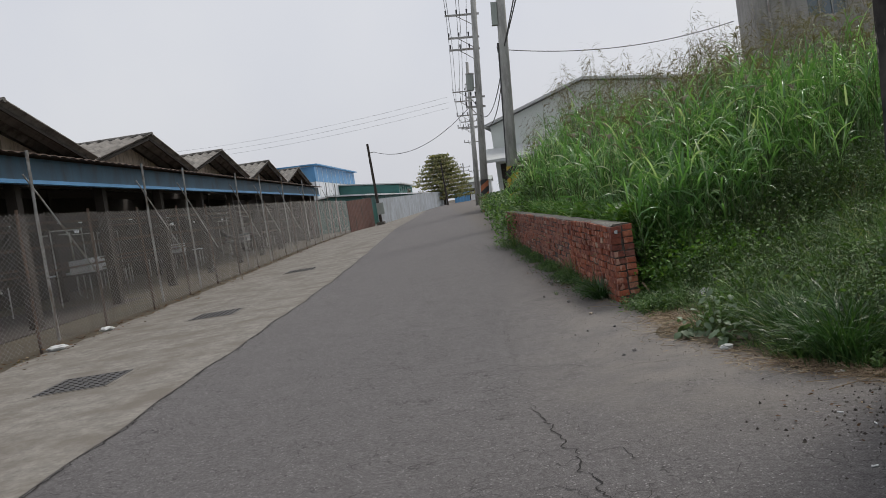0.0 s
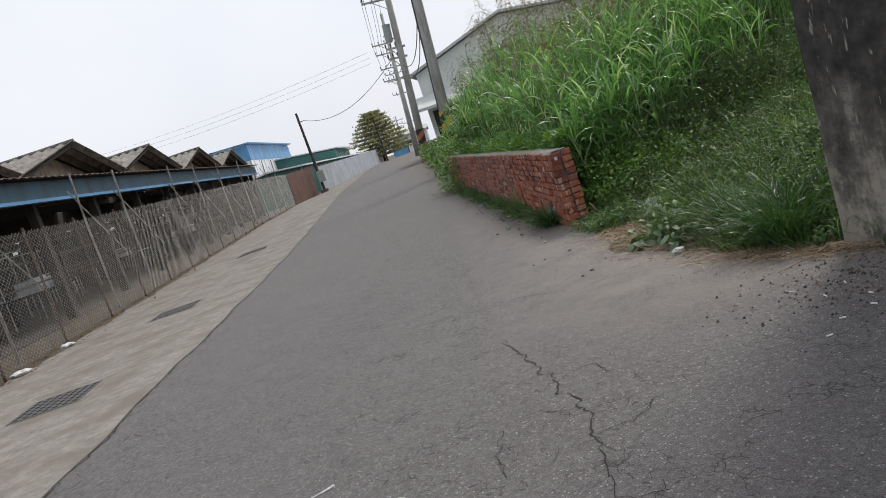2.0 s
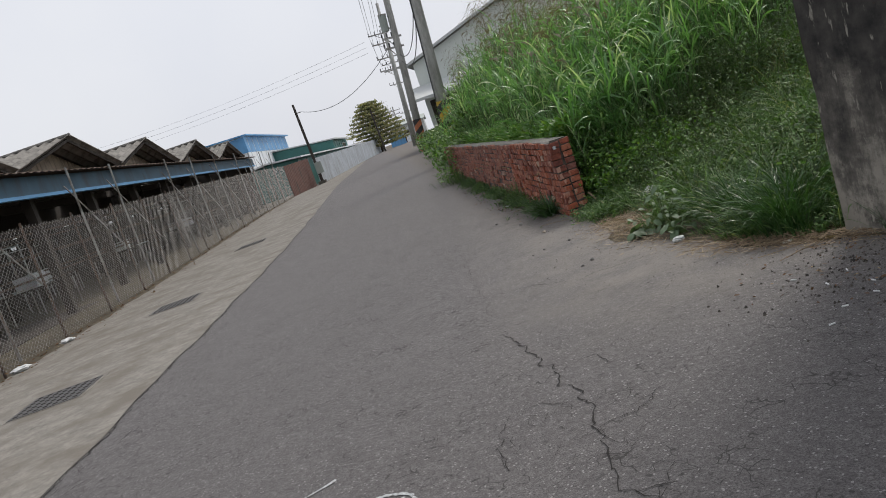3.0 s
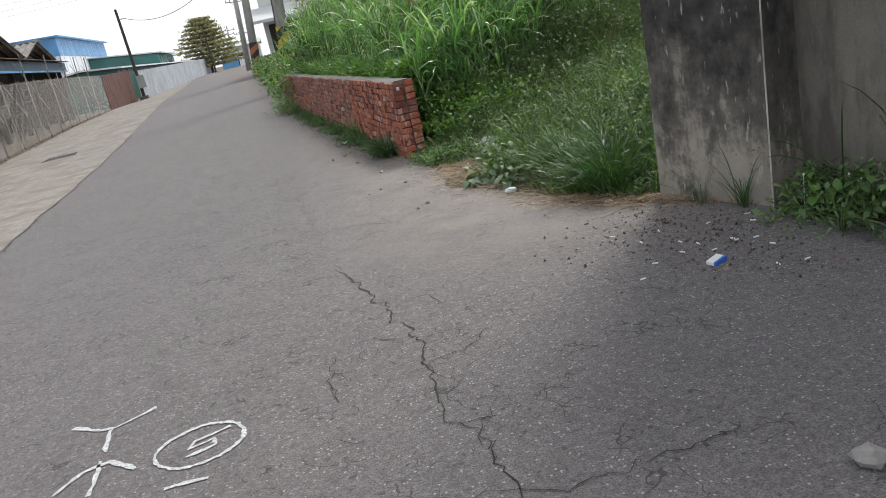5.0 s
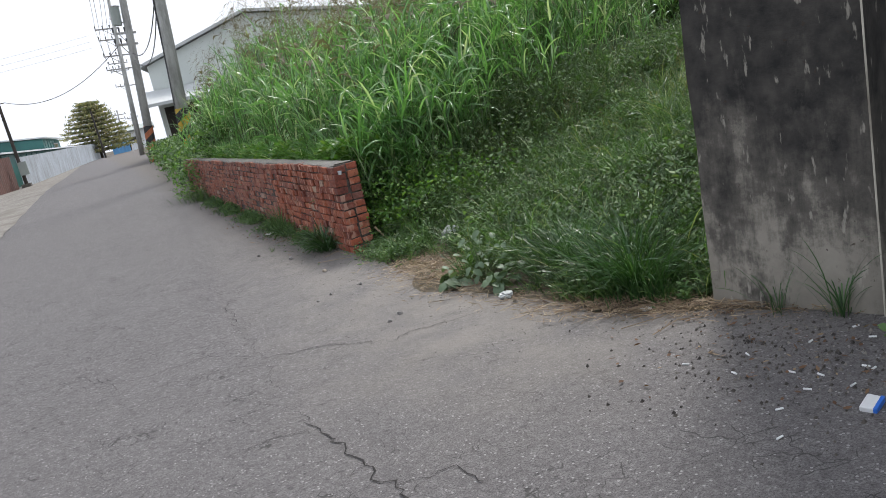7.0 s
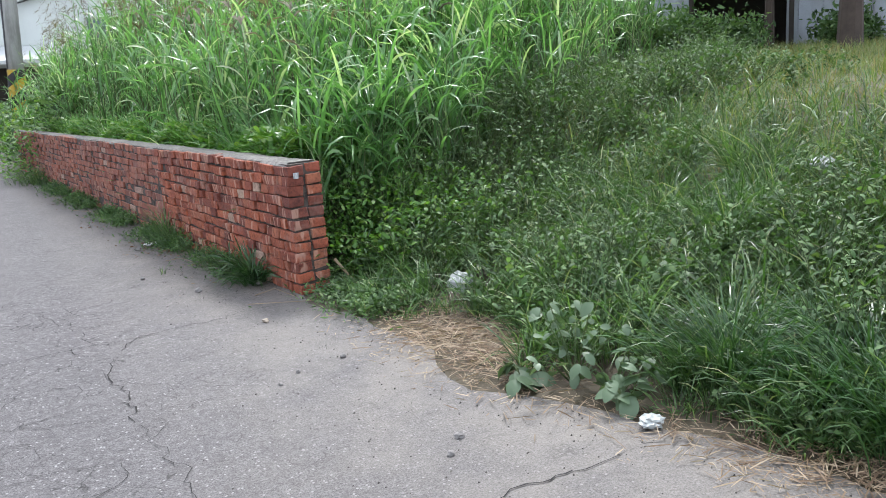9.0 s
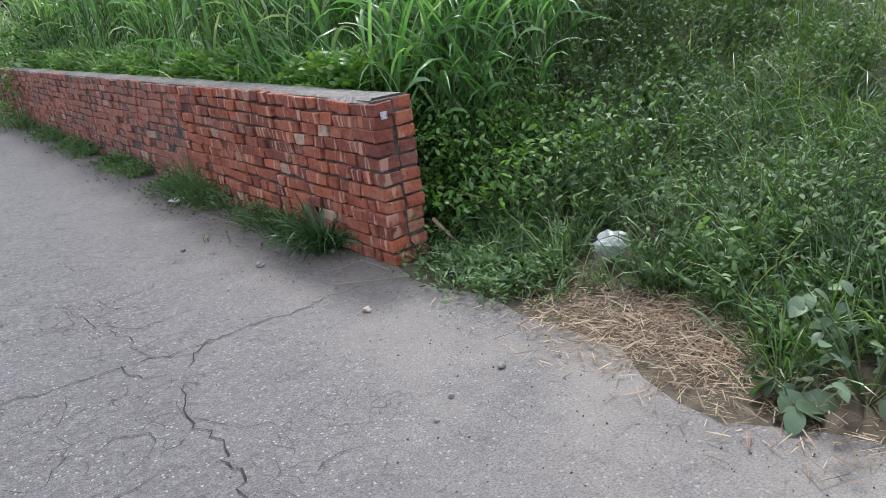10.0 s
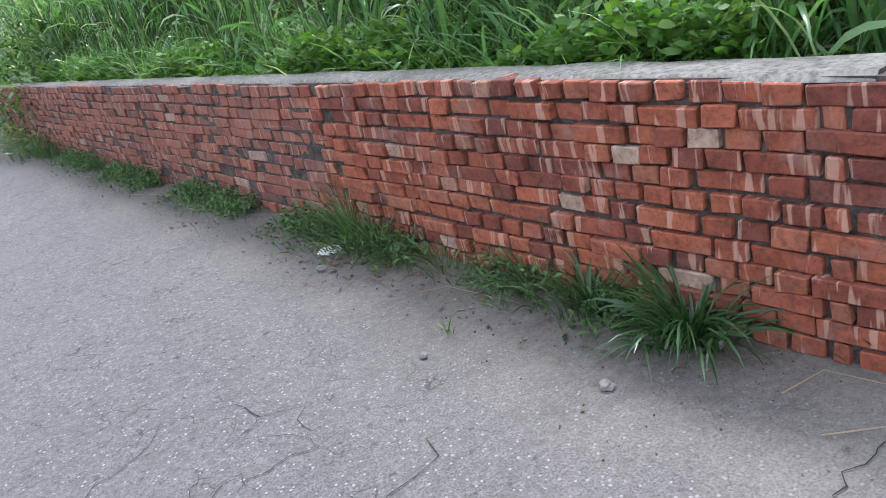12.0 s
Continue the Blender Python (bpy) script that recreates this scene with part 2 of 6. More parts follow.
def brick_mat(name, dull=0.0):
    m, nt, p, _ = base(name)
    vec = worldpos(nt)
    oi = nt.nodes.new("ShaderNodeObjectInfo").outputs["Random"]
    geo = nt.nodes.new("ShaderNodeNewGeometry").outputs["Random Per Island"]
    ad = nt.nodes.new("ShaderNodeMath")
    ad.operation = "ADD"
    nt.links.new(oi, ad.inputs[0])
    nt.links.new(geo, ad.inputs[1])
    fr = nt.nodes.new("ShaderNodeMath")
    fr.operation = "FRACT"
    nt.links.new(ad.outputs[0], fr.inputs[0])
    c = ramp(nt, fr.outputs[0], [(0.0, (0.15, 0.042, 0.028)), (0.25, (0.255, 0.066, 0.034)), (0.7, (0.35, 0.096, 0.044)), (0.965, (0.33, 0.115, 0.062)), (0.985, (0.44, 0.31, 0.23)), (1.0, (0.46, 0.33, 0.24))])
    grain = noise_node(nt, 70, 5, vec, 0.7)
    c = mixc(nt, 0.7, c, ramp(nt, noise_node(nt, 34, 6, vec, 0.75), [(0.36, (0.35, 0.33, 0.33)), (0.52, (1, 1, 1)), (0.7, (1.3, 1.35, 1.4))]), "MULTIPLY")
    c = mixc(nt, 0.5, c, ramp(nt, noise_node(nt, 11, 6, vec), [(0.3, (0.45, 0.4, 0.4)), (0.65, (1.25, 1.25, 1.25))]), "MULTIPLY")
    c = mixc(nt, 0.6, c, ramp(nt, noise_node(nt, 1.7, 6, vec, 0.65), [(0.35, (0.55, 0.52, 0.52)), (0.6, (1.1, 1.1, 1.1))]), "MULTIPLY")
    # upright pale scrape bands and grey lime bloom
    shift = nt.nodes.new("ShaderNodeVectorMath")
    shift.operation = "MULTIPLY_ADD"
    shift.inputs[1].default_value = (1, 2.6, 0.3)
    spread = nt.nodes.new("ShaderNodeCombineXYZ")
    far = nt.nodes.new("ShaderNodeMath")
    far.operation = "MULTIPLY"
    far.inputs[1].default_value = 53.0
    nt.links.new(fr.outputs[0], far.inputs[0])
    nt.links.new(far.outputs[0], spread.inputs[2])
    nt.links.new(vec, shift.inputs[0])
    nt.links.new(spread.outputs[0], shift.inputs[2])
    own = shift.outputs[0]
    bands = ramp(nt, noise_node(nt, 8, 3, own), [(0.58, (0, 0, 0)), (0.62, (0.55, 0.55, 0.55))])
    c = mixc(nt, bands, c, (0.55, 0.34, 0.25))
    lime = ramp(nt, noise_node(nt, 4.5, 8, vec, 0.7), [(0.52, (0, 0, 0)), (0.7, (0.6, 0.6, 0.6))])
    c = mixc(nt, lime, c, (0.25, 0.18, 0.15))
    c = mixc(nt, dull, c, (0.24, 0.13, 0.105))
    nt.links.new(c, p.inputs["Base Color"])
    p.inputs["Roughness"].default_value = 0.85
    nt.links.new(bump(nt, grain, 0.6, 0.005, bump(nt, noise_node(nt, 24, 5, vec, 0.7), 0.7, 0.012)), p.inputs["Normal"])
    return m


def leaf_mat(name, stops, rough=0.4, trans=0.35, patchy=0.35, glow=(1.1, 1.25, 0.5)):
    """Leaf blades: a colour for each blade, patches over the stand, gloss and light let through."""
    m, nt, p, _ = base(name)
    vec = worldpos(nt)
    isl = nt.nodes.new("ShaderNodeNewGeometry").outputs["Random Per Island"]
    c = ramp(nt, isl, stops)
    mean = tuple(sum(st[1][i] for st in stops[:-1]) / (len(stops) - 1) for i in range(3))
    c = mixc(nt, patchy, c, ramp(nt, noise_node(nt, 2.6, 5, vec), [(0.34, tuple(0.4 * x for x in stops[0][1])), (0.66, tuple(1.7 * x for x in mean))]))
    nt.links.new(c, p.inputs["Base Color"])
    p.inputs["Roughness"].default_value = rough
    tr = nt.nodes.new("ShaderNodeBsdfTranslucent")
    nt.links.new(mixc(nt, 1.0, c, glow, "MULTIPLY"), tr.inputs[0])
    mx = nt.nodes.new("ShaderNodeMixShader")
    mx.inputs[0].default_value = trans
    nt.links.new(p.outputs[0], mx.inputs[1])
    nt.links.new(tr.outputs[0], mx.inputs[2])
    nt.links.new(mx.outputs[0], nt.nodes["Material Output"].inputs[0])
    return m


def striped(name, a, b, pitch):
    """Slanting warning bands painted round a pole's foot."""
    m, nt, p, vec = base(name)
    w = nt.nodes.new("ShaderNodeTexWave")
    w.bands_direction = "Z"
    w.inputs["Scale"].default_value = pitch
    w.inputs["Distortion"].default_value = 0
    mp = nt.nodes.new("ShaderNodeMapping")
    mp.inputs["Rotation"].default_value = (0, radians(38), 0)
    nt.links.new(vec, mp.inputs[0])
    nt.links.new(mp.outputs[0], w.inputs["Vector"])
    c = ramp(nt, w.outputs["Fac"], [(0.48, a), (0.52, b)])
    c = mixc(nt, 0.4, c, ramp(nt, noise_node(nt, 8, 6, vec), [(0.3, (0.4, 0.4, 0.4)), (0.7, (1, 1, 1))]), "MULTIPLY")
    nt.links.new(c, p.inputs["Base Color"])
    p.inputs["Roughness"].default_value = 0.7
    return m


M_ASPHALT = asphalt()
M_APRON = concrete("apron_concrete", (0.15, 0.14, 0.123), (0.225, 0.21, 0.186), (0.135, 0.12, 0.1), 0.9, False, 0.45)
M_SOIL = concrete("soil", (0.05, 0.045, 0.028), (0.12, 0.095, 0.063), (0.055, 0.045, 0.027))
M_WALLC = weathered()
M_WALLG = concrete("grey_concrete", (0.105, 0.098, 0.084), (0.18, 0.168, 0.146), (0.085, 0.078, 0.067), 2.5, True)
M_HOUSE = concrete("bare_house_concrete", (0.27, 0.265, 0.25), (0.38, 0.37, 0.35), (0.2, 0.195, 0.185), 1.2, True)
M_YELLOW = striped("yellow_black_bands", (0.03, 0.03, 0.03), (0.55, 0.36, 0.04), 0.7)
M_COND = simple("old_conduit", (0.4, 0.375, 0.32), 0.7, vary=0.35, scale=5, dirt=(0.16, 0.14, 0.11))
M_BRICK = brick_mat("fired_brick", 0.03)
M_BRICK_OLD = brick_mat("dusty_fired_brick", 0.33)
M_MORTAR = concrete("mortar", (0.04, 0.031, 0.026), (0.125, 0.104, 0.088), (0.024, 0.019, 0.016), 14)
M_CAP = concrete("cement_capping", (0.13, 0.123, 0.11), (0.26, 0.248, 0.228), (0.09, 0.083, 0.073), 22)
M_CRACK = simple("crack_dirt", (0.022, 0.02, 0.019), 1.0)
M_PAINT = simple("road_paint", (0.42, 0.44, 0.45), 0.9, vary=0.5, scale=60, grain=150, dirt=(0.17, 0.165, 0.165))
M_IRON = simple("cast_iron", (0.075, 0.075, 0.08), 0.65, 0.4, scale=20, dirt=(0.13, 0.12, 0.1))
# palest blades: sky glints and glaucous undersides put into the leaf colour
M_TALL = leaf_mat("tall_grass_leaf", [(0.0, (0.05, 0.125, 0.04)), (0.45, (0.12, 0.26, 0.085)), (0.8, (0.22, 0.375, 0.16)), (0.9, (0.42, 0.5, 0.32)), (1.0, (0.58, 0.6, 0.46))], 0.28, 0.42, 0.22, (1.15, 1.4, 0.6))
M_STEM = leaf_mat("grass_stem", [(0.0, (0.05, 0.09, 0.025)), (1.0, (0.12, 0.15, 0.055))], 0.5, 0.1)
# darkest weed leaves lowered in colour to deepen the shade between plants
M_WEED = leaf_mat("weed_leaf", [(0.0, (0.016, 0.042, 0.012)), (0.5, (0.066, 0.14, 0.04)), (0.9, (0.165, 0.265, 0.098)), (1.0, (0.22, 0.29, 0.12))], 0.65, 0.32)
M_PALEWEED = leaf_mat("pale_weed_leaf", [(0.0, (0.03, 0.07, 0.026)), (0.6, (0.075, 0.14, 0.055)), (0.95, (0.15, 0.22, 0.1)), (1.0, (0.26, 0.25, 0.13))], 0.5, 0.24)
# darkest blades likewise carry some of the gaps' shade in their colour
M_LAWN = leaf_mat("short_grass_blade", [(0.0, (0.014, 0.036, 0.011)), (0.5, (0.066, 0.135, 0.04)), (0.88, (0.165, 0.25, 0.1)), (1.0, (0.38, 0.37, 0.21))], 0.4, 0.3, 0.22, (1.2, 1.5, 0.5))
M_DRY = leaf_mat("dry_field_blade", [(0.0, (0.075, 0.14, 0.04)), (0.45, (0.165, 0.225, 0.075)), (0.8, (0.29, 0.26, 0.11)), (1.0, (0.38, 0.24, 0.11))], 0.6, 0.34)
M_TUFT = leaf_mat("dark_tuft_blade", [(0.0, (0.02, 0.055, 0.017)), (0.7, (0.045, 0.11, 0.032)), (1.0, (0.1, 0.17, 0.06))], 0.34, 0.25)
M_VINE = leaf_mat("vine_leaf", [(0.0, (0.06, 0.14, 0.028)), (0.7, (0.12, 0.25, 0.05)), (1.0, (0.24, 0.33, 0.09))], 0.42, 0.42, 0.3, (1.3, 1.4, 0.55))
M_SEED = leaf_mat("seed_head", [(0.0, (0.12, 0.1, 0.075)), (1.0, (0.26, 0.23, 0.17))], 0.8, 0.3)
M_STRAW = leaf_mat("straw", [(0.0, (0.1, 0.058, 0.037)), (0.5, (0.265, 0.19, 0.12)), (1.0, (0.52, 0.43, 0.31))], 0.7, 0.15)
M_CONIFER = leaf_mat("conifer_leaf", [(0.0, (0.12, 0.135, 0.08)), (0.5, (0.2, 0.21, 0.12)), (1.0, (0.42, 0.34, 0.19))], 0.7, 0.35, 0.1)
M_GALV = simple("galvanised_steel", (0.34, 0.34, 0.33), 0.5, 0.6, scale=4, dirt=(0.14, 0.1, 0.07))
M_WIRE = simple("chain_wire", (0.22, 0.215, 0.21), 0.6, 0.3, scale=3, dirt=(0.13, 0.115, 0.1))
M_RUST = simple("rusty_steel", (0.11, 0.075, 0.055), 0.8, 0.2, scale=5, dirt=(0.05, 0.04, 0.035))
M_POLE = concrete("pole_concrete", (0.33, 0.335, 0.315), (0.46, 0.46, 0.44), (0.26, 0.26, 0.245), 1.5, True)
M_STRIPE = striped("warning_bands", (0.03, 0.03, 0.03), (0.42, 0.14, 0.06), 0.7)
M_CABLE = simple("black_cable", (0.06, 0.06, 0.063), 0.6, bumpy=0)
M_ROOF = simple("fibre_cement_roof", (0.19, 0.18, 0.165), 0.9, scale=1.5, vary=0.4, dirt=(0.06, 0.056, 0.05))
M_PLASTER = simple("buff_plaster", (0.5, 0.42, 0.34), 0.9, dirt=(0.2, 0.165, 0.13))
# near-black: dark timber, and shade painted into shed interior and doorway
M_DARK = simple("dark_timber_and_shade", (0.045, 0.038, 0.032), 0.9)
M_FACT = simple("pale_green_cladding", (0.63, 0.67, 0.64), 0.6, scale=0.6, vary=0.1)
M_BLUE = simple("blue_fascia_paint", (0.032, 0.09, 0.14), 0.6, scale=1.2, dirt=(0.03, 0.055, 0.075))
M_BLUE2 = simple("blue_sheet", (0.09, 0.26, 0.48), 0.5, scale=0.6)
M_WHITE = simple("white_sheet", (0.66, 0.68, 0.7), 0.5, scale=0.7, vary=0.12)
M_TEAL = simple("teal_sheet", (0.035, 0.14, 0.125), 0.55, scale=0.6)
M_SHEET = simple("grey_corrugated_sheet", (0.4, 0.44, 0.48), 0.5, 0.3, scale=0.8, dirt=(0.28, 0.29, 0.3))
M_GATE = simple("red_oxide_sheet", (0.16, 0.085, 0.07), 0.7, scale=1.5, dirt=(0.1, 0.07, 0.06))
M_GREYB = simple("grey_green_cladding", (0.3, 0.335, 0.31), 0.6, scale=0.6, vary=0.12)
M_LITEB = simple("pale_cladding", (0.5, 0.52, 0.52), 0.6, scale=0.6, vary=0.1)
M_BARK = simple("bark", (0.065, 0.05, 0.04), 0.95, scale=8, bumpy=0.8)
M_PLASTIC = simple("white_plastic", (0.62, 0.63, 0.63), 0.4, vary=0.1)
M_STONE = simple("pebble", (0.2, 0.19, 0.18), 0.9, scale=25)
M_GRIT = leaf_mat("grit_stone", [(0.0, (0.025, 0.022, 0.02)), (0.7, (0.08, 0.07, 0.06)), (1.0, (0.3, 0.28, 0.25))], 0.9, 0.0)
M_BAG = simple("thin_white_film", (0.34, 0.36, 0.35), 0.4, vary=0.3)
M_DUSTY = leaf_mat("dusty_leaf", [(0.0, (0.045, 0.085, 0.042)), (0.6, (0.1, 0.155, 0.085)), (0.95, (0.19, 0.25, 0.15)), (1.0, (0.25, 0.3, 0.17))], 0.5, 0.25)
M_LITTER = leaf_mat("dry_leaf", [(0.0, (0.07, 0.035, 0.02)), (0.7, (0.16, 0.09, 0.05)), (1.0, (0.35, 0.28, 0.18))], 0.8, 0.15)
M_PACKB = simple("blue_card", (0.03, 0.13, 0.5), 0.4, vary=0.1)
M_GLASS, _nt, _p, _v = base("window_glass")
_p.inputs["Base Color"].default_value, _p.inputs["Roughness"].default_value, _p.inputs["Metallic"].default_value = (0.12, 0.15, 0.17, 1), 0.08, 0.3


# ---- mesh helpers ----
class MB:
    """Collects vertices and faces of one mesh."""

    def __init__(self):
        self.v, self.f = [], []

    def add(self, verts, faces):
        o = len(self.v)
        self.v += [tuple(x) for x in verts]
        self.f += [tuple(i + o for i in q) for q in faces]
        return self

    def box(self, x0, y0, z0, x1, y1, z1, m=None):
        vs = [Vector(p) for p in ((x0, y0, z0), (x1, y0, z0), (x1, y1, z0), (x0, y1, z0), (x0, y0, z1), (x1, y0, z1), (x1, y1, z1), (x0, y1, z1))]
        if m is not None:
            vs = [m @ q for q in vs]
        return self.add(vs, [(3, 2, 1, 0), (4, 5, 6, 7), (0, 1, 5, 4), (1, 2, 6, 5), (2, 3, 7, 6), (3, 0, 4, 7)])

    def tube(self, pts, r0, r1=None, n=6, cap=True):
        r1 = r0 if r1 is None else r1
        pts = [Vector(p) for p in pts]
        k, rings = len(pts), []
        for i, p in enumerate(pts):
            d = (pts[min(i + 1, k - 1)] - pts[max(i - 1, 0)]).normalized()
            a = d.cross(Vector((0, 0, 1)) if abs(d.z) < 0.9 else Vector((1, 0, 0))).normalized()
            b = d.cross(a)
            r = r0 + (r1 - r0) * i / max(1, k - 1)
            rings.append([p + r * (math.cos(2 * math.pi * j / n) * a + math.sin(2 * math.pi * j / n) * b) for j in range(n)])
        fs = [(i * n + j, i * n + (j + 1) % n, (i + 1) * n + (j + 1) % n, (i + 1) * n + j) for i in range(k - 1) for j in range(n)]
        if cap:
            fs += [tuple(range(n - 1, -1, -1)), tuple((k - 1) * n + j for j in range(n))]
        return self.add([q for r in rings for q in r], fs)

    def slab(self, poly, z0, z1):
        n = len(poly)
        return self.add([(x, y, z0) for x, y in poly] + [(x, y, z1) for x, y in poly],
                        [tuple(range(n - 1, -1, -1)), tuple(range(n, 2 * n))] + [(i, (i + 1) % n, n + (i + 1) % n, n + i) for i in range(n)])


def data(name, mb, mat, smooth=False):
    me = bpy.data.meshes.new(name)
    me.from_pydata(mb.v, [], mb.f)
    me.materials.append(mat)
    if smooth:
        me.shade_smooth()
    me.update()
    return me


def quads(name, V, F, mat, smooth=True):
    """A mesh from arrays of vertices and of four-cornered faces."""
    me = bpy.data.meshes.new(name)
    V, F = np.asarray(V, np.float32).reshape(-1, 3), np.asarray(F, np.int32).reshape(-1, 4)
    me.vertices.add(len(V))
    me.vertices.foreach_set("co", V.ravel())
    me.loops.add(F.size)
    me.loops.foreach_set("vertex_index", F.ravel())
    me.polygons.add(len(F))
    me.polygons.foreach_set("loop_start", np.arange(0, F.size, 4, dtype=np.int32))
    me.update(calc_edges=True)
    me.materials.append(mat)
    if smooth:
        me.shade_smooth()
    return me


def bevelled(me, width, segs=1):
    bm = bmesh.new()
    bm.from_mesh(me)
    bmesh.ops.bevel(bm, geom=bm.edges[:], offset=width, segments=segs, affect="EDGES")
    bm.to_mesh(me)
    bm.free()
    return me


def thing(name, label, category, m=None, group="", kind=""):
    ob = new(name)
    ob.empty_display_size = 0.2
    if m is not None:
        ob.matrix_basis = m
    return tagged(ob, label, category, group, kind)


def part(name, mb, mat, parent, label="", smooth=False):
    me = mb if isinstance(mb, bpy.types.Mesh) else data(name, mb, mat, smooth)
    ob = new(name, me)
    ob.parent = parent
    return tagged(ob, label)


def solo(name, mb, mat, label, category, kind="", m=None, group="", smooth=False):
    me = mb if isinstance(mb, bpy.types.Mesh) else data(name, mb, mat, smooth)
    ob = new(name, me)
    if m is not None:
        ob.matrix_basis = m
    return tagged(ob, label, category, group, kind)


# ---- lie of the land ----
def ss(a, b, v):
    t = np.clip((np.asarray(v, float) - a) / (b - a), 0, 1)
    return t * t * (3 - 2 * t)


EDGE_Y = [-60, 1.5, 2.8, 3.5, 4.1, 4.7, 5.3, 6.3, 6.95, 7.4, 20.0, 27, 60, 140]
EDGE_X = [5.5, 3.5, 3.0, 2.5, 2.05, 1.9, 1.66, 1.66, 1.5, 1.64, 0.56, 0.2, -1.2, -4.0]
FENCE_K = 0.075


def edge(y):
    return np.interp(y, EDGE_Y, EDGE_X)


def fence_x(y, off=0.0):
    return -6.9 - FENCE_K * (y - 9) + off


def land(x, y):
    x, y = np.asarray(x, float), np.asarray(y, float)
    z = (0.5 * ss(12, 42, y) + 0.3 * ss(42, 110, y)) * (0.35 + 0.65 * ss(-9, 0, x + 0.06 * y))
    d = x - edge(y)
    open_bank = 1.05 * ss(0.2, 5.5, d) + 0.25 * ss(5, 16, d)
    walled = 0.62 * ss(0.16, 0.3, d) + 0.5 * ss(0.3, 6, d) + 0.2 * ss(5, 16, d)
    w = ss(7.5, 8.5, y) * (1 - ss(19.8, 20.8, y))
    return z + (open_bank * (1 - w) + walled * w) * (1 - ss(60, 90, y)) * ss(1.0, 3.2, y + 0.35 * (x - 3.5))


def sheet(xs_of, ys, nx, lift):
    V, F = [], []
    for y in ys:
        a, b = xs_of(y)
        X = np.linspace(a, b, nx)
        V.append(np.stack([X, np.full(nx, y), land(X, np.full(nx, y)) + lift], 1))
    V = np.concatenate(V)
    i = np.arange((len(ys) - 1) * nx).reshape(-1, nx)[:, :-1].ravel()
    F = np.stack([i, i + 1, i + nx + 1, i + nx], 1)
    return V, F


def ground():
    xs = np.concatenate([np.linspace(-1500, -40, 14), np.linspace(-36, -6, 16), np.linspace(-5, 14, 96), np.linspace(16, 60, 20), np.linspace(80, 1500, 12)])
    ys = np.concatenate([np.linspace(-1500, -30, 12), np.linspace(-25, 0, 12), np.linspace(0.2, 20, 110), np.linspace(20.5, 60, 60), np.linspace(65, 150, 20), np.linspace(170, 2000, 14)])
    X, Y = np.meshgrid(xs, ys)
    inroad = (X > fence_x(Y, 0.6)) & (X < edge(Y) - 0.35) & (Y < 150)
    Z = land(X, Y) - 0.12 * inroad
    nx = len(xs)
    i = np.arange((len(ys) - 1) * nx).reshape(-1, nx)[:, :-1].ravel()
    me = quads("ground", np.stack([X.ravel(), Y.ravel(), Z.ravel()], 1), np.stack([i, i + 1, i + nx + 1, i + nx], 1), M_SOIL)
    solo("ground", me, M_SOIL, "brown soil with grass and dry litter beside the road", "ground", "structure")


def kerb_line(y):
    return -2.62 - 0.066 * (y - 3) + 0.02 * math.sin(1.7 * y) + 0.015 * math.sin(4.1 * y + 1)


ground()
ys = np.concatenate([np.arange(-30, 0, 1.0), np.arange(0, 20, 0.18), np.arange(20, 150, 1.0)])


def verge(y):
    e = float(edge(y))
    return e + 0.06 * math.sin(3.1 * y) + 0.05 * math.sin(7.3 * y + 2) + 0.02 * math.sin(17 * y)


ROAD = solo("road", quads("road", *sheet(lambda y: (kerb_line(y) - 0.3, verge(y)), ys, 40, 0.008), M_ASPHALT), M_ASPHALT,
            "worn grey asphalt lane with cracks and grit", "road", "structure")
APRON = solo("pavement", quads("pavement", *sheet(lambda y: (float(fence_x(y, 0.35 + 0.06 * math.sin(2.3 * y) + 0.04 * math.sin(5.9 * y))), kerb_line(y)), ys, 24, 0.014), M_APRON), M_APRON,
             "stained pale concrete apron beside the fence", "pavement", "structure")


# ---- mouldy gate pier and the wall behind it ----
A, B, C = Vector((2.58, 3.55)), Vector((2.89, 2.80)), Vector((3.2, 2.95))
AB = (B - A).normalized()


def pier():
    t = thing("wall_pier", "tall concrete pier blackened by mould, pale at its foot", "pier", kind="structure")
    back = C - B
    lean = Matrix.Shear("XY", 4, (0.03, 0.0))
    mb = MB().slab([tuple(p) for p in (A, B, B + back * 1.05, A + back * 1.05)], -0.1, 4.6)
    me = data("pier_shaft", mb, M_WALLC)
    bm = bmesh.new()
    bm.from_mesh(me)
    bmesh.ops.subdivide_edges(bm, edges=bm.edges[:], cuts=14, use_grid_fill=True)
    for v in bm.verts:
        edgy = min((Vector((v.co.x, v.co.y)) - q).length for q in (A, B))
        k = 0.012 if edgy < 0.08 else 0.004
        n3 = noise.noise_vector(v.co * 6)
        v.co.x += n3.x * k + 0.028 * v.co.z
        v.co.y += n3.y * k
    bm.to_mesh(me)
    bm.free()
    part("shaft", me, M_WALLC, t)
    # thin pale conduit down the corner
    pts = [Vector((B.x - 0.012 + 0.028 * z, B.y - 0.012, z)) for z in (0.0, 0.8, 1.6, 2.6, 4.4)]
    part("conduit", MB().tube(pts, 0.0045, n=6), M_COND, t, "thin pale conduit pipe")
    end = C + AB * 9
    n = Vector((-AB.y, AB.x))
    mb = MB().slab([tuple(p) for p in (C + AB * -0.05, end, end + n * 0.2, C + AB * -0.05 + n * 0.2)], -0.1, 4.4)
    solo("wall_east", mb, M_WALLG, "plain grey concrete wall with faint stains", "wall", "structure")


pier()


# ---- brick wall ----
WALL0, WALL1 = Vector((1.54, 7.41)), Vector((0.46, 20.0))
WD = (WALL1 - WALL0).normalized()
WN = Vector((WD.y, -WD.x))
